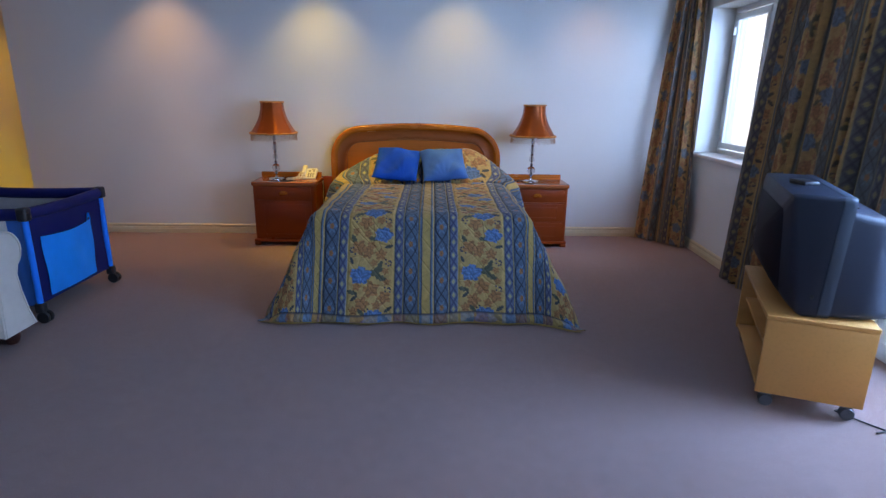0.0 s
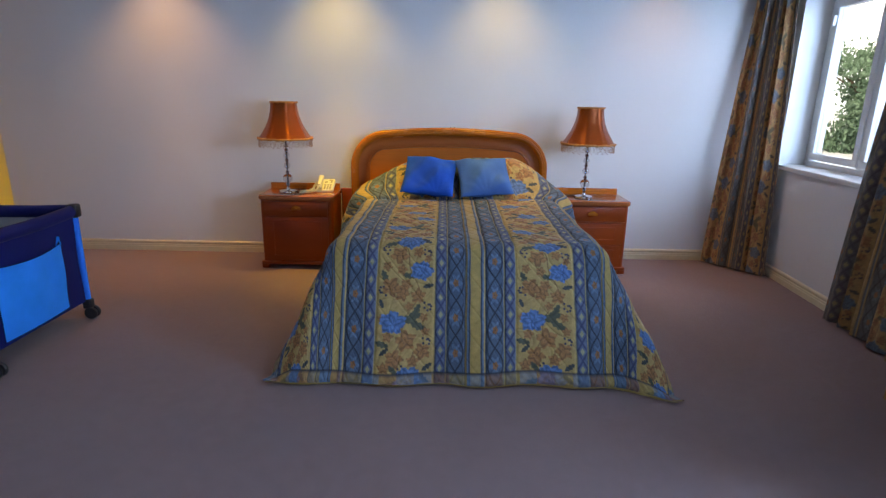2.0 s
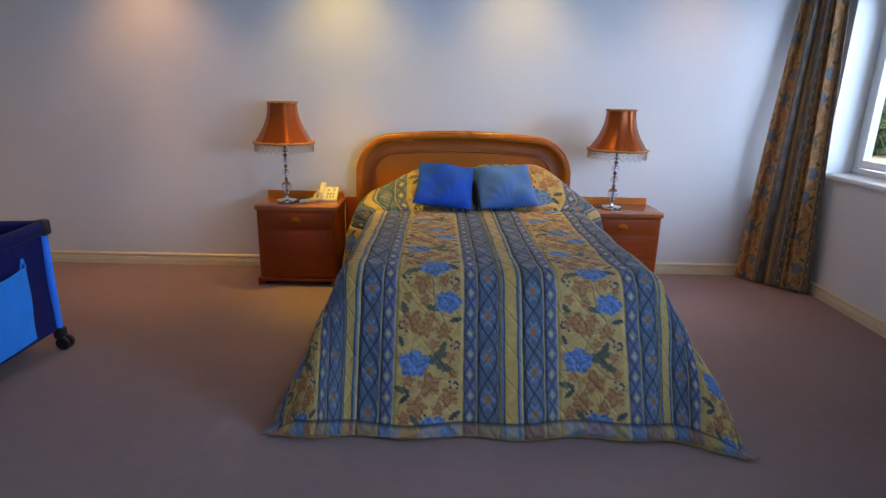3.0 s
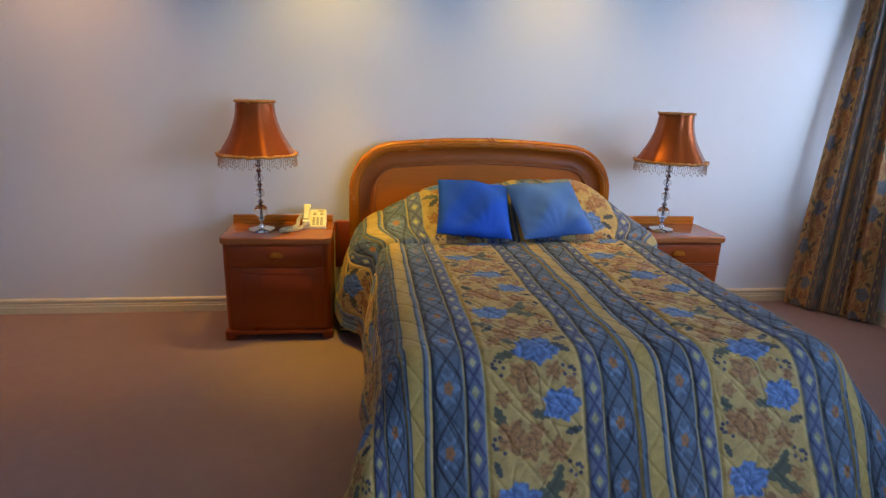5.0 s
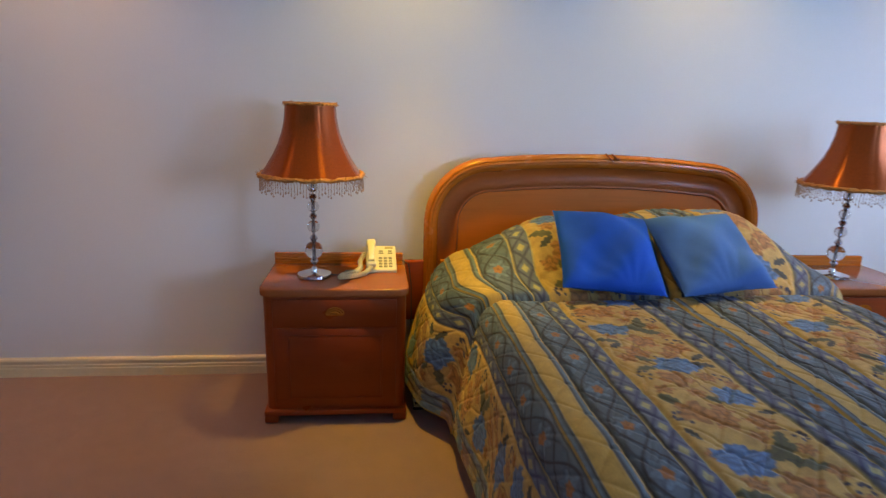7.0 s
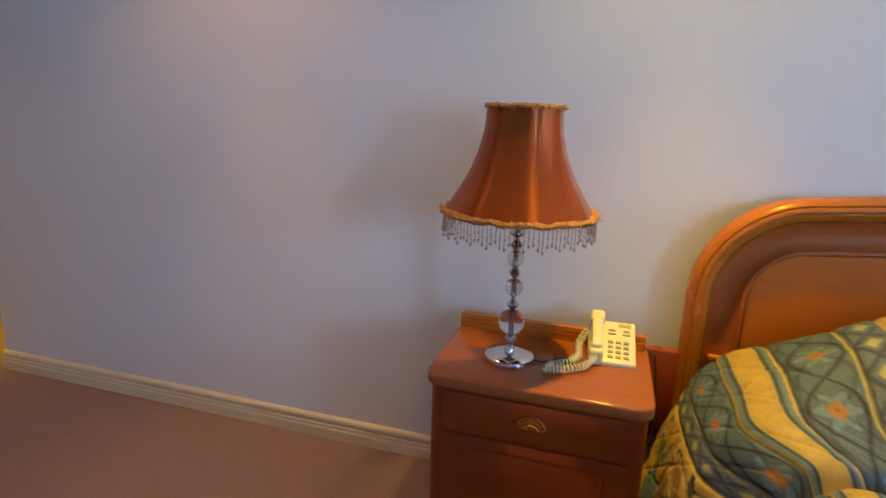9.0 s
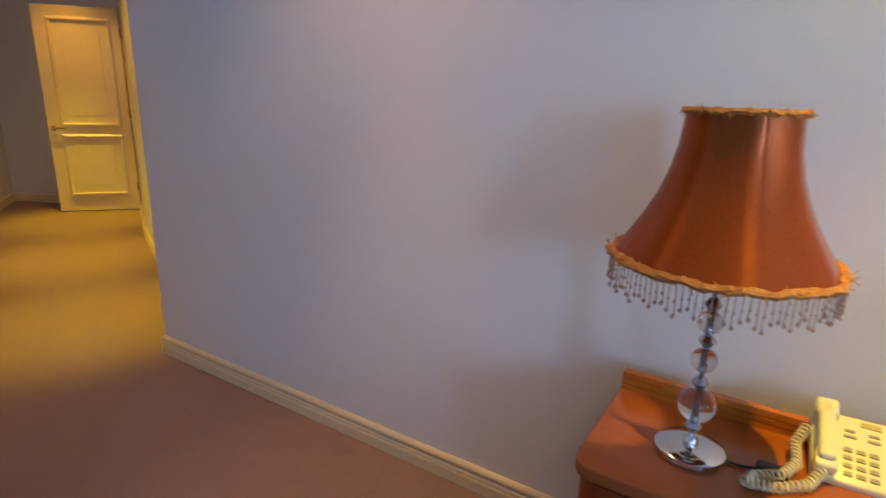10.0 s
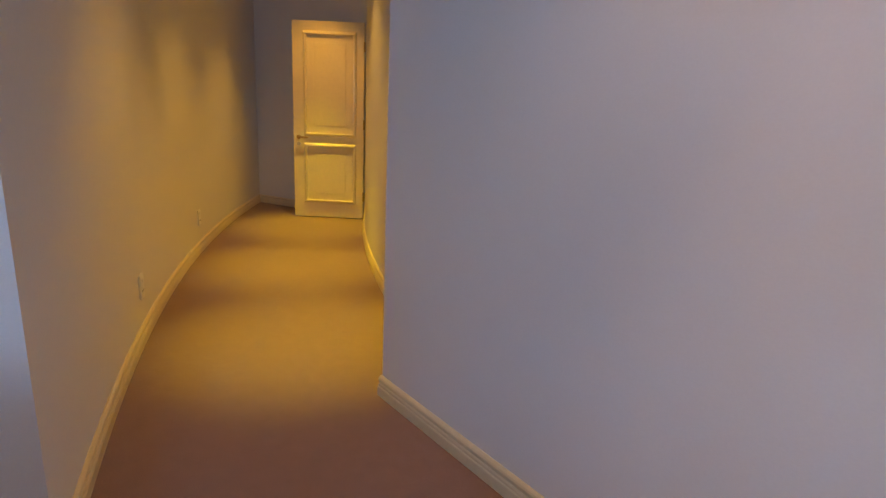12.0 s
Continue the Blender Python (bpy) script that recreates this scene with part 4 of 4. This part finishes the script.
def coiled(way, turns, r, thin, steps=14, sides=6):
    """A spring-coiled cord along a way of points."""
    one = bmesh.new()
    rings = []
    n = turns * steps
    for i in range(n + 1):
        t = i / n * (len(way) - 1)
        k = min(int(t), len(way) - 2)
        c = way[k].lerp(way[k + 1], t - k)
        d = (way[min(k + 2, len(way) - 1)] - way[max(k - 1, 0)]).normalized()
        side = d.cross(Vector((0, 0, 1))).normalized()
        rise = side.cross(d)
        a = math.tau * i / steps
        out = side * math.cos(a) + rise * math.sin(a)
        rings.append([one.verts.new(c + out * (r + thin * math.cos(b)) + d * (thin * math.sin(b))) for b in [math.tau * q / sides for q in range(sides)]])
    for p, q in zip(rings, rings[1:]):
        for i in range(sides):
            one.faces.new((p[i], p[(i + 1) % sides], q[(i + 1) % sides], q[i]))
    bmesh.ops.recalc_face_normals(one, faces=one.faces)
    return one


cord_mesh = coiled(ctrl, 44, 0.0085, 0.0030)
bmesh.ops.transform(cord_mesh, matrix=phone.matrix_basis.inverted(), verts=cord_mesh.verts)
part("coiled_cord", cord_mesh, IVORY, phone, "tangled ivory coiled cord")
lamp_cable = thing("lamp_cable", "black lamp cable with inline switch on the table", "cable")
part("flex", tube([Vector(p) for p in ((-1.225, -0.235, 0.592), (-1.19, -0.232, 0.590), (-1.16, -0.222, 0.590))], 0.003, 6), BLACK, lamp_cable)
part("switch", box((-1.162, -0.240, 0.587), (-1.105, -0.205, 0.606), 0.007, 3), BLACK, lamp_cable)
cable_b = thing("lamp_cable", "black lamp cable trailing behind the bedspread", "cable")
part("flex", tube([Vector(p) for p in ((1.05, -0.20, 0.592), (0.98, -0.17, 0.590), (0.90, -0.13, 0.590), (0.86, -0.09, 0.592))], 0.0035, 6), BLACK, cable_b)
part("plug", box((0.845, -0.14, 0.587), (0.905, -0.09, 0.602), 0.006), BLACK, cable_b)
wall_cable = thing("telephone_cable", "thin dark cable hanging between night table and bed", "cable")
part("flex", tube([Vector(p) for p in ((-0.92, -0.025, 0.60), (-0.885, -0.10, 0.60), (-0.872, -0.12, 0.50), (-0.868, -0.12, 0.30), (-0.875, -0.10, 0.12), (-0.86, -0.06, 0.006))], 0.0025, 6), BLACK, wall_cable)
papers = thing("magazine_stack", "small stack of magazines on the carpet by the bed", "magazines")
for k in range(7):
    part("magazine", box((-0.865 + 0.004 * (k % 3), -0.33 + 0.003 * k, 0.012 * k + 0.0005), (-0.70, -0.12, 0.012 * k + 0.0115), 0.001, 1), IVORY if k % 2 else BLACK, papers)


# ---- curtains ----
def faded(rgb):
    """The same print on the darker, browner curtain cloth."""
    grey = rgb.mean(-1, keepdims=True)
    return np.clip(rgb * np.array((0.80, 0.62, 0.42)) + grey * 0.10 + 0.36 * np.array((0.24, 0.15, 0.08)), 0, 1)


def curtain(name, label, edge_a, edge_b, pleats, depth, z0, z1, u0, cols, rows, away):
    """A pleated curtain between two leaning edges, each given as (bottom, top) floor places."""
    width = 2.1 * max((Vector(edge_b[0]) - Vector(edge_a[0])).length, 0.3)
    us, vs = np.linspace(0, width, cols), np.linspace(0, z1 - z0, rows)

    def place(U, V):
        f, h = U / width, V / (z1 - z0)
        ab, at, bb, bt = [np.array(p) for p in (*edge_a, *edge_b)]
        a = ab + (at - ab) * h[..., None] ** 1.2
        b = bb + (bt - bb) * h[..., None] ** 1.2
        ff = f + 0.012 * np.sin(f * 21 + 1)
        p = a + (b - a) * ff[..., None]
        n = np.array(away)
        ph = f * pleats * math.tau + 0.5 * np.sin(f * 9) + 0.25 * np.sin(h * 3 + f * 12)
        amp = depth * (1 - 0.45 * h) * (0.75 + 0.3 * np.sin(f * 17 + 2))
        w = np.sin(ph) * amp + 0.25 * amp * np.sin(2.3 * ph + 1.1)
        return np.stack([p[..., 0] + n[0] * w, p[..., 1] + n[1] * w, z0 + V + 0.008 * np.sin(ph) * (1 - h)], -1)

    ob = printed_sheet(name, us, vs, place, lambda U, V: faded(cloth_print(U + u0, V)), DRAPE)
    sol = ob.modifiers.new("thickness", "SOLIDIFY")
    sol.thickness = 0.004
    return tagged(ob, label, "curtain", "floor-length printed curtains")


curtain("curtain", "floor-length blue and gold floral curtain gathered in the corner", ((2.205, -0.005), (2.40, 0.01)), ((2.525, -0.42), (2.565, -0.13)), 4, 0.040, 0.012, CEIL - 0.001, 0.20, 230, 330, (-0.80, -0.60))
c0, c1 = wall_e(1.35, -0.085, 0), wall_e(2.94, -0.12, 0)
curtain("curtain", "wide floor-length floral curtain drawn beside the glass door", ((c0.x, c0.y), (c0.x, c0.y - 0.25)), ((c1.x, c1.y), (c1.x, c1.y - 0.10)), 11, 0.070, 0.012, CEIL - 0.001, 0.05, 520, 330, (-0.99, 0.05))

# ---- television on its stand ----
E1, E2 = Vector((0.381, 0.925, 0)), Vector((0.925, -0.381, 0))
STAND = Matrix((( *E1, 0), (*E2, 0), (0, 0, 1, 0), (0, 0, 0, 1))).transposed()
STAND.translation = Vector((1.640, -3.172, 0))
stand = thing("tv_stand", "low open pine television stand on castors", "tv stand", STAND)
W, D, B, H = 0.82, 0.42, 0.085, 0.455
part("top", box((0, 0, H - 0.022), (W, D, H), 0.003), PINE, stand)
part("bottom", box((0.018, 0.01, B), (W - 0.018, D, B + 0.018), 0.002), PINE, stand)
for a in (0, W - 0.018):
    part("end_panel", box((a, 0.002, B - 0.004), (a + 0.018, D - 0.002, H - 0.0225), 0.002), PINE, stand)
part("shelf", box((0.0185, 0.03, 0.255), (W - 0.0185, D - 0.02, 0.272), 0.002), PINE, stand)
part("back_panel", box((0.0185, D - 0.014, B + 0.0185), (W - 0.0185, D - 0.004, H - 0.0225), 0.001), PINE, stand)
for a in (0.05, W - 0.05):
    for b in (0.05, D - 0.05):
        c = part("castor", box((a - 0.022, b - 0.022, 0.060), (a + 0.022, b + 0.022, B), 0.004), RUBBER, stand, "small grey castor")
        wheel = bmesh.new()
        for off in (-0.012, 0.012):
            one = lathe([(0.001, -0.007), (0.026, -0.007), (0.030, 0), (0.026, 0.007), (0.001, 0.007)], 20)
            bmesh.ops.transform(one, matrix=pose(a + off, b + 0.008, 0.030, 0, 90, 0), verts=one.verts)
            join(wheel, one)
        part("wheel", wheel, RUBBER, c)

tv_m = STAND @ Matrix.Translation((0.03, 0.0, H))
tv = thing("television", "bulky charcoal tube television standing on the pine stand", "television", tv_m)


def loft(sections, bm=None):
    """Joins closed rings of equal length into one solid."""
    one = bmesh.new()
    rings = [[one.verts.new(p) for p in ring] for ring in sections]
    n = len(rings[0])
    for a, b in zip(rings, rings[1:]):
        for i in range(n):
            one.faces.new((a[i], a[(i + 1) % n], b[(i + 1) % n], b[i]))
    one.faces.new(rings[0])
    one.faces.new(rings[-1])
    bmesh.ops.recalc_face_normals(one, faces=one.faces)
    return one if bm is None else join(bm, one)


def squarish(a0, a1, z0, z1, b, r, n=5, belly=0.0):
    pts = []
    for cx, cz, s in ((a1 - r, z1 - r, 0), (a0 + r, z1 - r, 1), (a0 + r, z0 + r, 2), (a1 - r, z0 + r, 3)):
        for i in range(n + 1):
            t = math.pi / 2 * (s + i / n)
            x, z = cx + r * math.cos(t), cz + r * math.sin(t)
            pts.append((x, b - belly * (1 - ((z - z0) / (z1 - z0) - 0.35) ** 2 * 2.2) * (1 - ((x - a0) / (a1 - a0) - 0.5) ** 2 * 1.2), z))
    return pts


TW, TH = 0.76, 0.535


def tv_front(inset, lift, k):
    """One ring of the bulging front, drawn in towards the middle as k goes from 0 to 1."""
    ring = squarish(inset, TW - inset, inset, TH - inset, 0, 0.022 + 0.1 * inset)
    out = []
    for x, _, z in ring:
        x, z = TW / 2 + (x - TW / 2) * (1 - k), TH / 2 + (z - TH / 2) * (1 - k)
        chin = 0.10 * max(0.0, 0.42 - z / TH) ** 2 / 0.42 ** 2
        out.append((x, 0.035 - lift + chin - 0.060 * (1 - 3.6 * (x / TW - 0.5) ** 2), z))
    return out


def raked(ring):
    """The back edge of the front shell leans back towards its top."""
    return [(x, y + 0.02 * (z / TH - 0.55), z) for x, y, z in ring]


part("front_housing", loft([raked([(x, 0.20, z) for x, _, z in tv_front(0, 0, 0)]), tv_front(0, -0.012, 0), tv_front(0.006, 0, 0), tv_front(0.025, 0.002, 0), tv_front(0.05, 0.002, 0), tv_front(0.074, 0, 0), [(x, y + 0.03, z) for x, y, z in tv_front(0.076, 0, 0)]]), TVGREY, tv)
# added band in a lighter tone: painted sheen along the shell's back edge
part("edge_sheen_band", loft([raked(squarish(-0.003, TW + 0.003, 0.001, TH + 0.002, 0.198, 0.03)), raked(squarish(-0.005, TW + 0.005, 0.001, TH + 0.003, 0.222, 0.03)), raked(squarish(0.0, TW, 0.002, TH - 0.004, 0.245, 0.03))]), TV_EDGE_SHEEN, tv, "lighter charcoal band painting the sheen on the front housing's back edge")
part("screen", loft([[(x, y + 0.02, z) for x, y, z in tv_front(0.0755, 0, 0)], tv_front(0.0755, 0.001, 0)] + [tv_front(0.0755, 0.002, k / 10) for k in range(1, 10)] + [tv_front(0.0755, 0.002, 0.98)]), SCREEN, tv, "dark curved picture tube")
part("rear_housing", loft([squarish(0.012, TW - 0.012, 0.004, TH - 0.055, 0.205, 0.03), squarish(0.02, TW - 0.02, 0.004, TH - 0.080, 0.36, 0.04), squarish(0.06, TW - 0.06, 0.008, TH - 0.13, 0.47, 0.05), squarish(0.14, TW - 0.14, 0.02, TH - 0.21, 0.53, 0.05)]), TVGREY, tv)
for k in range(9):
    part("vent_slot", box((0.16 + k * 0.05, 0.275, TH - 0.075), (0.19 + k * 0.05, 0.305, TH - 0.062), 0.001), BLACK, tv)
part("side_button", box((-0.010, 0.150, 0.09), (-0.002, 0.162, 0.107), 0.002), BLACK, tv)
aerial = tagged(part("remote_control", box((-0.035, -0.06, 0), (0.035, 0.06, 0.018), 0.005), BLACK, None), "small black remote control lying on the television", "remote")
aerial.matrix_basis = tv_m @ pose(0.36, 0.125, TH, 0, 0, 68)
flex = thing("television_cable", "black mains cable looped on the carpet", "cable")
part("flex", tube([Vector((2.06 + 0.06 * math.sin(k * 0.9), -3.42 + 0.035 * k + 0.03 * math.cos(k * 1.3), 0.007)) for k in range(12)], 0.004, 6), BLACK, flex)


# ---- travel cot ----
def travel_cot():
    x1, x0, y0, y1, top = -2.20, -3.10, -2.235, -1.475, 0.675
    t = thing("travel_cot", "navy and bright blue folding travel cot on wheels", "travel cot")
    corners = ((x1, y0), (x1, y1), (x0, y0), (x0, y1))
    for x, y in corners:
        p = part("post", tube([Vector((x, y, 0.10)), Vector((x, y, top - 0.03))], 0.018, 14), CRIB_BLUE, t, "bright blue tube post")
        part("corner_cap", box((x - 0.030, y - 0.030, top - 0.045), (x + 0.030, y + 0.030, top + 0.035), 0.014, 3), BLACK, t, "black plastic corner joint")
        for k in (-1, 1):
            part("rivet", lathe([(0.0005, -0.003), (0.0055, -0.002), (0.0055, 0.002), (0.0005, 0.003)], 10, (x + 0.031 * (1 if x > -2.5 else -1), y + 0.012 * k, top - 0.005 - 0.012 * k)), CHROME, t)
        part("foot", box((x - 0.026, y - 0.026, 0.062), (x + 0.026, y + 0.026, 0.125), 0.012, 3), BLACK, t)
        for off in (-0.018, 0.018):
            one = lathe([(0.001, -0.010), (0.034, -0.010), (0.038, -0.004), (0.038, 0.004), (0.034, 0.010), (0.001, 0.010)], 22)
            bmesh.ops.transform(one, matrix=pose(x + (0.018 if x > -2.5 else -0.018), y + off, 0.038, 90, 0, 0), verts=one.verts)
            part("wheel", one, BLACK, t, "black castor wheel")
    pad = [(0.024 * math.cos(a) * 1.1, 0.036 * math.sin(a)) for a in [math.tau * i / 14 for i in range(14)]]
    for a, b in ((0, 1), (2, 3), (0, 2), (1, 3)):
        p, q = Vector((*corners[a], top - 0.005)), Vector((*corners[b], top - 0.005))
        d = (q - p).normalized()
        pts = [p.lerp(q, s) - Vector((0, 0, 0.012 * math.sin(math.pi * s))) for s in (0.03, 0.25, 0.5, 0.75, 0.97)]
        part("padded_rail", sweep(pts, pad), NAVY, t, "padded navy top rail")
    def sheet(x_or_y, along_y, z0, z1, a0, a1, mat, name, bulge=0.008):
        def at(u, v):
            w = bulge * math.sin(u * 9 + v * 4) * math.sin(math.pi * v)
            a, z = a0 + (a1 - a0) * u, z0 + (z1 - z0) * v
            return (x_or_y + w, a, z) if along_y else (a, x_or_y + w, z)
        part(name, grid(18, 12, at, None, 0.004), mat, t)

    sheet(x1, True, 0.115, top - 0.02, y0 + 0.02, y1 - 0.02, NAVY, "end_panel")
    sheet(x0, True, 0.115, top - 0.02, y0 + 0.02, y1 - 0.02, NAVY, "end_panel")
    for y in (y0, y1):
        sheet(y, False, 0.20, top - 0.02, x0 + 0.02, x1 - 0.11, MESH, "mesh_side")
        sheet(y, False, 0.105, top - 0.02, x1 - 0.11, x1 - 0.02, CRIB_BLUE_CLOTH, "side_strip", 0.002)
        sheet(y, False, 0.105, 0.20, x0 + 0.02, x1 - 0.11, NAVY, "side_hem", 0.002)
    part("floor_mat", box((x0 + 0.03, y0 + 0.03, 0.12), (x1 - 0.03, y1 - 0.03, 0.15), 0.01), NAVY, t)

    def pocket(u, v):
        y = -2.135 + 0.48 * u + 0.02 * v * (u - 0.5)
        z = 0.14 + 0.375 * v + 0.012 * math.sin(u * math.pi) * (-1 if v > 0.9 else 0)
        w = 0.010 + 0.030 * math.sin(math.pi * u) * (0.35 + 0.65 * v) + 0.006 * math.sin(11 * u + 5 * v) * math.sin(math.pi * v)
        return (x1 + w, y, z)
    part("pocket", grid(26, 22, pocket, None, 0.003), POCKET, t, "bright blue nylon storage pocket")
    part("pocket_tab", tube([Vector((x1 + 0.012, -1.685, 0.51)), Vector((x1 + 0.014, -1.665, 0.56)), Vector((x1 + 0.012, -1.645, 0.51))], 0.003, 6), POCKET, t)
    return t


travel_cot()


# ---- sofa with scrolled arms, facing the television ----
def sofa():
    t = thing("sofa", "cream loose-covered sofa with scrolled arms and dark feet", "sofa", pose(-0.075, 0.14, 0))
    xf, xb = -2.03, -2.98

    def arm(yc, sy):
        prof = [(-0.085, 0.085), (-0.075, 0.30), (-0.07, 0.42)]
        cy, cz, r = 0.03, 0.535, 0.105
        prof += [(cy + r * math.cos(a), cz + r * math.sin(a)) for a in [math.pi * 1.05 - math.pi * 1.35 * i / 16 for i in range(17)]]
        prof += [(0.072, 0.40), (0.085, 0.30), (0.115, 0.17), (0.150, 0.085)]
        ring0 = [(xf, yc + sy * p, q) for p, q in prof]
        ring1 = [(xf - 0.012, yc + sy * p * 1.06, q + 0.004) for p, q in prof]
        ring2 = [(xb, yc + sy * p * 1.04, q) for p, q in prof]
        inner = [(xf + 0.010, yc + sy * p * 0.90, 0.085 + (q - 0.085) * 0.97) for p, q in prof]
        a = part("arm", loft([inner, ring0, ring1, ring2]), CREAM_COVER, t)
        part("piping", tube([Vector((xf + 0.004, yc + sy * p * 1.02, q)) for p, q in prof], 0.006, 8), CREAM_COVER, a)

    arm(-2.72, 1)
    arm(-4.35, -1)
    part("seat_base", box((xb, -4.29, 0.09), (xf - 0.02, -2.78, 0.30), 0.02), CREAM_COVER, t)
    for k in range(2):
        part("seat_cushion", box((xb + 0.2, -4.27 + k * 0.745, 0.30), (xf - 0.01, -3.535 + k * 0.745, 0.45), 0.05, 4), CREAM_COVER, t)
        part("back_cushion", box((xb + 0.08, -4.27 + k * 0.745, 0.44), (xb + 0.28, -3.535 + k * 0.745, 0.84), 0.07, 4), CREAM_COVER, t)
    part("back", box((xb - 0.02, -4.40, 0.09), (xb + 0.12, -2.66, 0.82), 0.05, 3), CREAM_COVER, t)
    for x in (xf - 0.075, xb + 0.08):
        for y in (-2.665, -4.40):
            part("foot", lathe([(0, 0), (0.028, 0), (0.040, 0.02), (0.044, 0.045), (0.036, 0.07), (0.030, 0.09), (0, 0.09)], 20, (x, y, 0)), DARK_FOOT, t, "dark turned bun foot")


sofa()

# ---- corridor: door and sockets ----
hinge = Vector((-7.176, 1.900, 0))
free = Vector((-7.644, 1.316, 0))
run = (free - hinge).normalized()
face = Vector((-run.y, run.x, 0))
if face.dot(Vector((1, -0.4, 0))) < 0:
    face = -face
DM = Matrix((( *run, 0), (*face, 0), (0, 0, 1, 0), (0, 0, 0, 1))).transposed()
DM.translation = hinge
leaf_w = (free - hinge).length
door = tagged(new("door_1"), "cream panelled interior door standing open in the corridor", "door", kind="structure")
door.matrix_basis = DM
part("leaf", box((0.0, -0.04, 0.008), (leaf_w, 0.0, 2.035), 0.003), DOOR, door, "", False)


def panel_frame(x0, x1, z0, z1):
    prof = [(0, -0.001), (0, 0.012), (0.008, 0.024), (0.020, 0.022), (0.034, 0.008), (0.038, -0.001)]
    pts = [Vector((x0, 0, z0)), Vector((x0, 0, z1)), Vector((x1, 0, z1)), Vector((x1, 0, z0))]
    p = part("panel_moulding", sweep(pts, prof, None, True, Vector((0, 1, 0))), DOOR, door, "", False)
    e = 0.075
    part("raised_field", box((x0 + e, -0.001, z0 + e), (x1 - e, 0.005, z1 - e), 0.004), DOOR, door, "", False)


panel_frame(0.115, 0.600, 0.915, 1.90)
panel_frame(0.115, 0.600, 0.20, 0.77)
bm = lathe([(0, 0), (0.024, 0), (0.024, 0.006), (0.009, 0.010), (0.009, 0.040), (0, 0.040)], 20)
bmesh.ops.transform(bm, matrix=pose(leaf_w - 0.055, 0, 0.865, -90, 0, 0), verts=bm.verts)
tube([Vector((leaf_w - 0.055, 0.038, 0.865)), Vector((leaf_w - 0.10, 0.042, 0.866)), Vector((leaf_w - 0.165, 0.038, 0.862))], 0.008, 8, bm)
part("door_handle", bm, BRASS, door, "brass lever handle")
bm = lathe([(0, 0), (0.022, 0), (0.022, 0.005), (0.006, 0.007), (0, 0.007)], 20)
bmesh.ops.transform(bm, matrix=pose(leaf_w - 0.055, 0, 0.795, -90, 0, 0), verts=bm.verts)
part("escutcheon", bm, CHROME, door)
for z in (0.25, 1.02, 1.80):
    part("hinge", lathe([(0, -0.05), (0.008, -0.05), (0.008, 0.05), (0, 0.05)], 10, (-0.004, 0.008, z)), BRASS, door)


def socket(deg, z, label):
    p = arc(R_OUT - 0.001, deg, z)
    s = thing("wall_socket", label, "socket", Matrix.Translation(p) @ pose(0, 0, 0, 0, 0, deg), "wall sockets along the corridor")
    part("plate", box((-0.012, -0.038, -0.062), (0.0, 0.038, 0.062), 0.004, 3), SOCKET, s)
    part("rocker", box((-0.017, -0.010, 0.018), (-0.011, 0.010, 0.044), 0.002), SOCKET, s)
    for y in (-0.012, 0.012):
        part("pin_hole", box((-0.0135, y - 0.002, -0.028), (-0.0115, y + 0.002, -0.016), 0.0005), BLACK, s)


def wall_angle(x):
    return -math.degrees(math.acos((x - ARC.x) / R_OUT))


socket(wall_angle(-4.89), 0.285, "white single power socket low on the corridor wall")
socket(wall_angle(-6.55), 0.285, "white single power socket further along the corridor wall")

# ---- recessed downlights in the ceiling ----
for x, y in [(x, -0.34) for x, _ in BED_LIGHTS] + [tuple(arc(15.47, d))[:2] for d in HALL_LIGHTS]:
    d = thing("downlight", "white recessed ceiling downlight, lit", "downlight", pose(x, y, CEIL), "ceiling downlights")
    part("rim", lathe([(0.034, -0.001), (0.036, -0.006), (0.046, -0.005), (0.048, -0.001)], 28), WHITE, d)
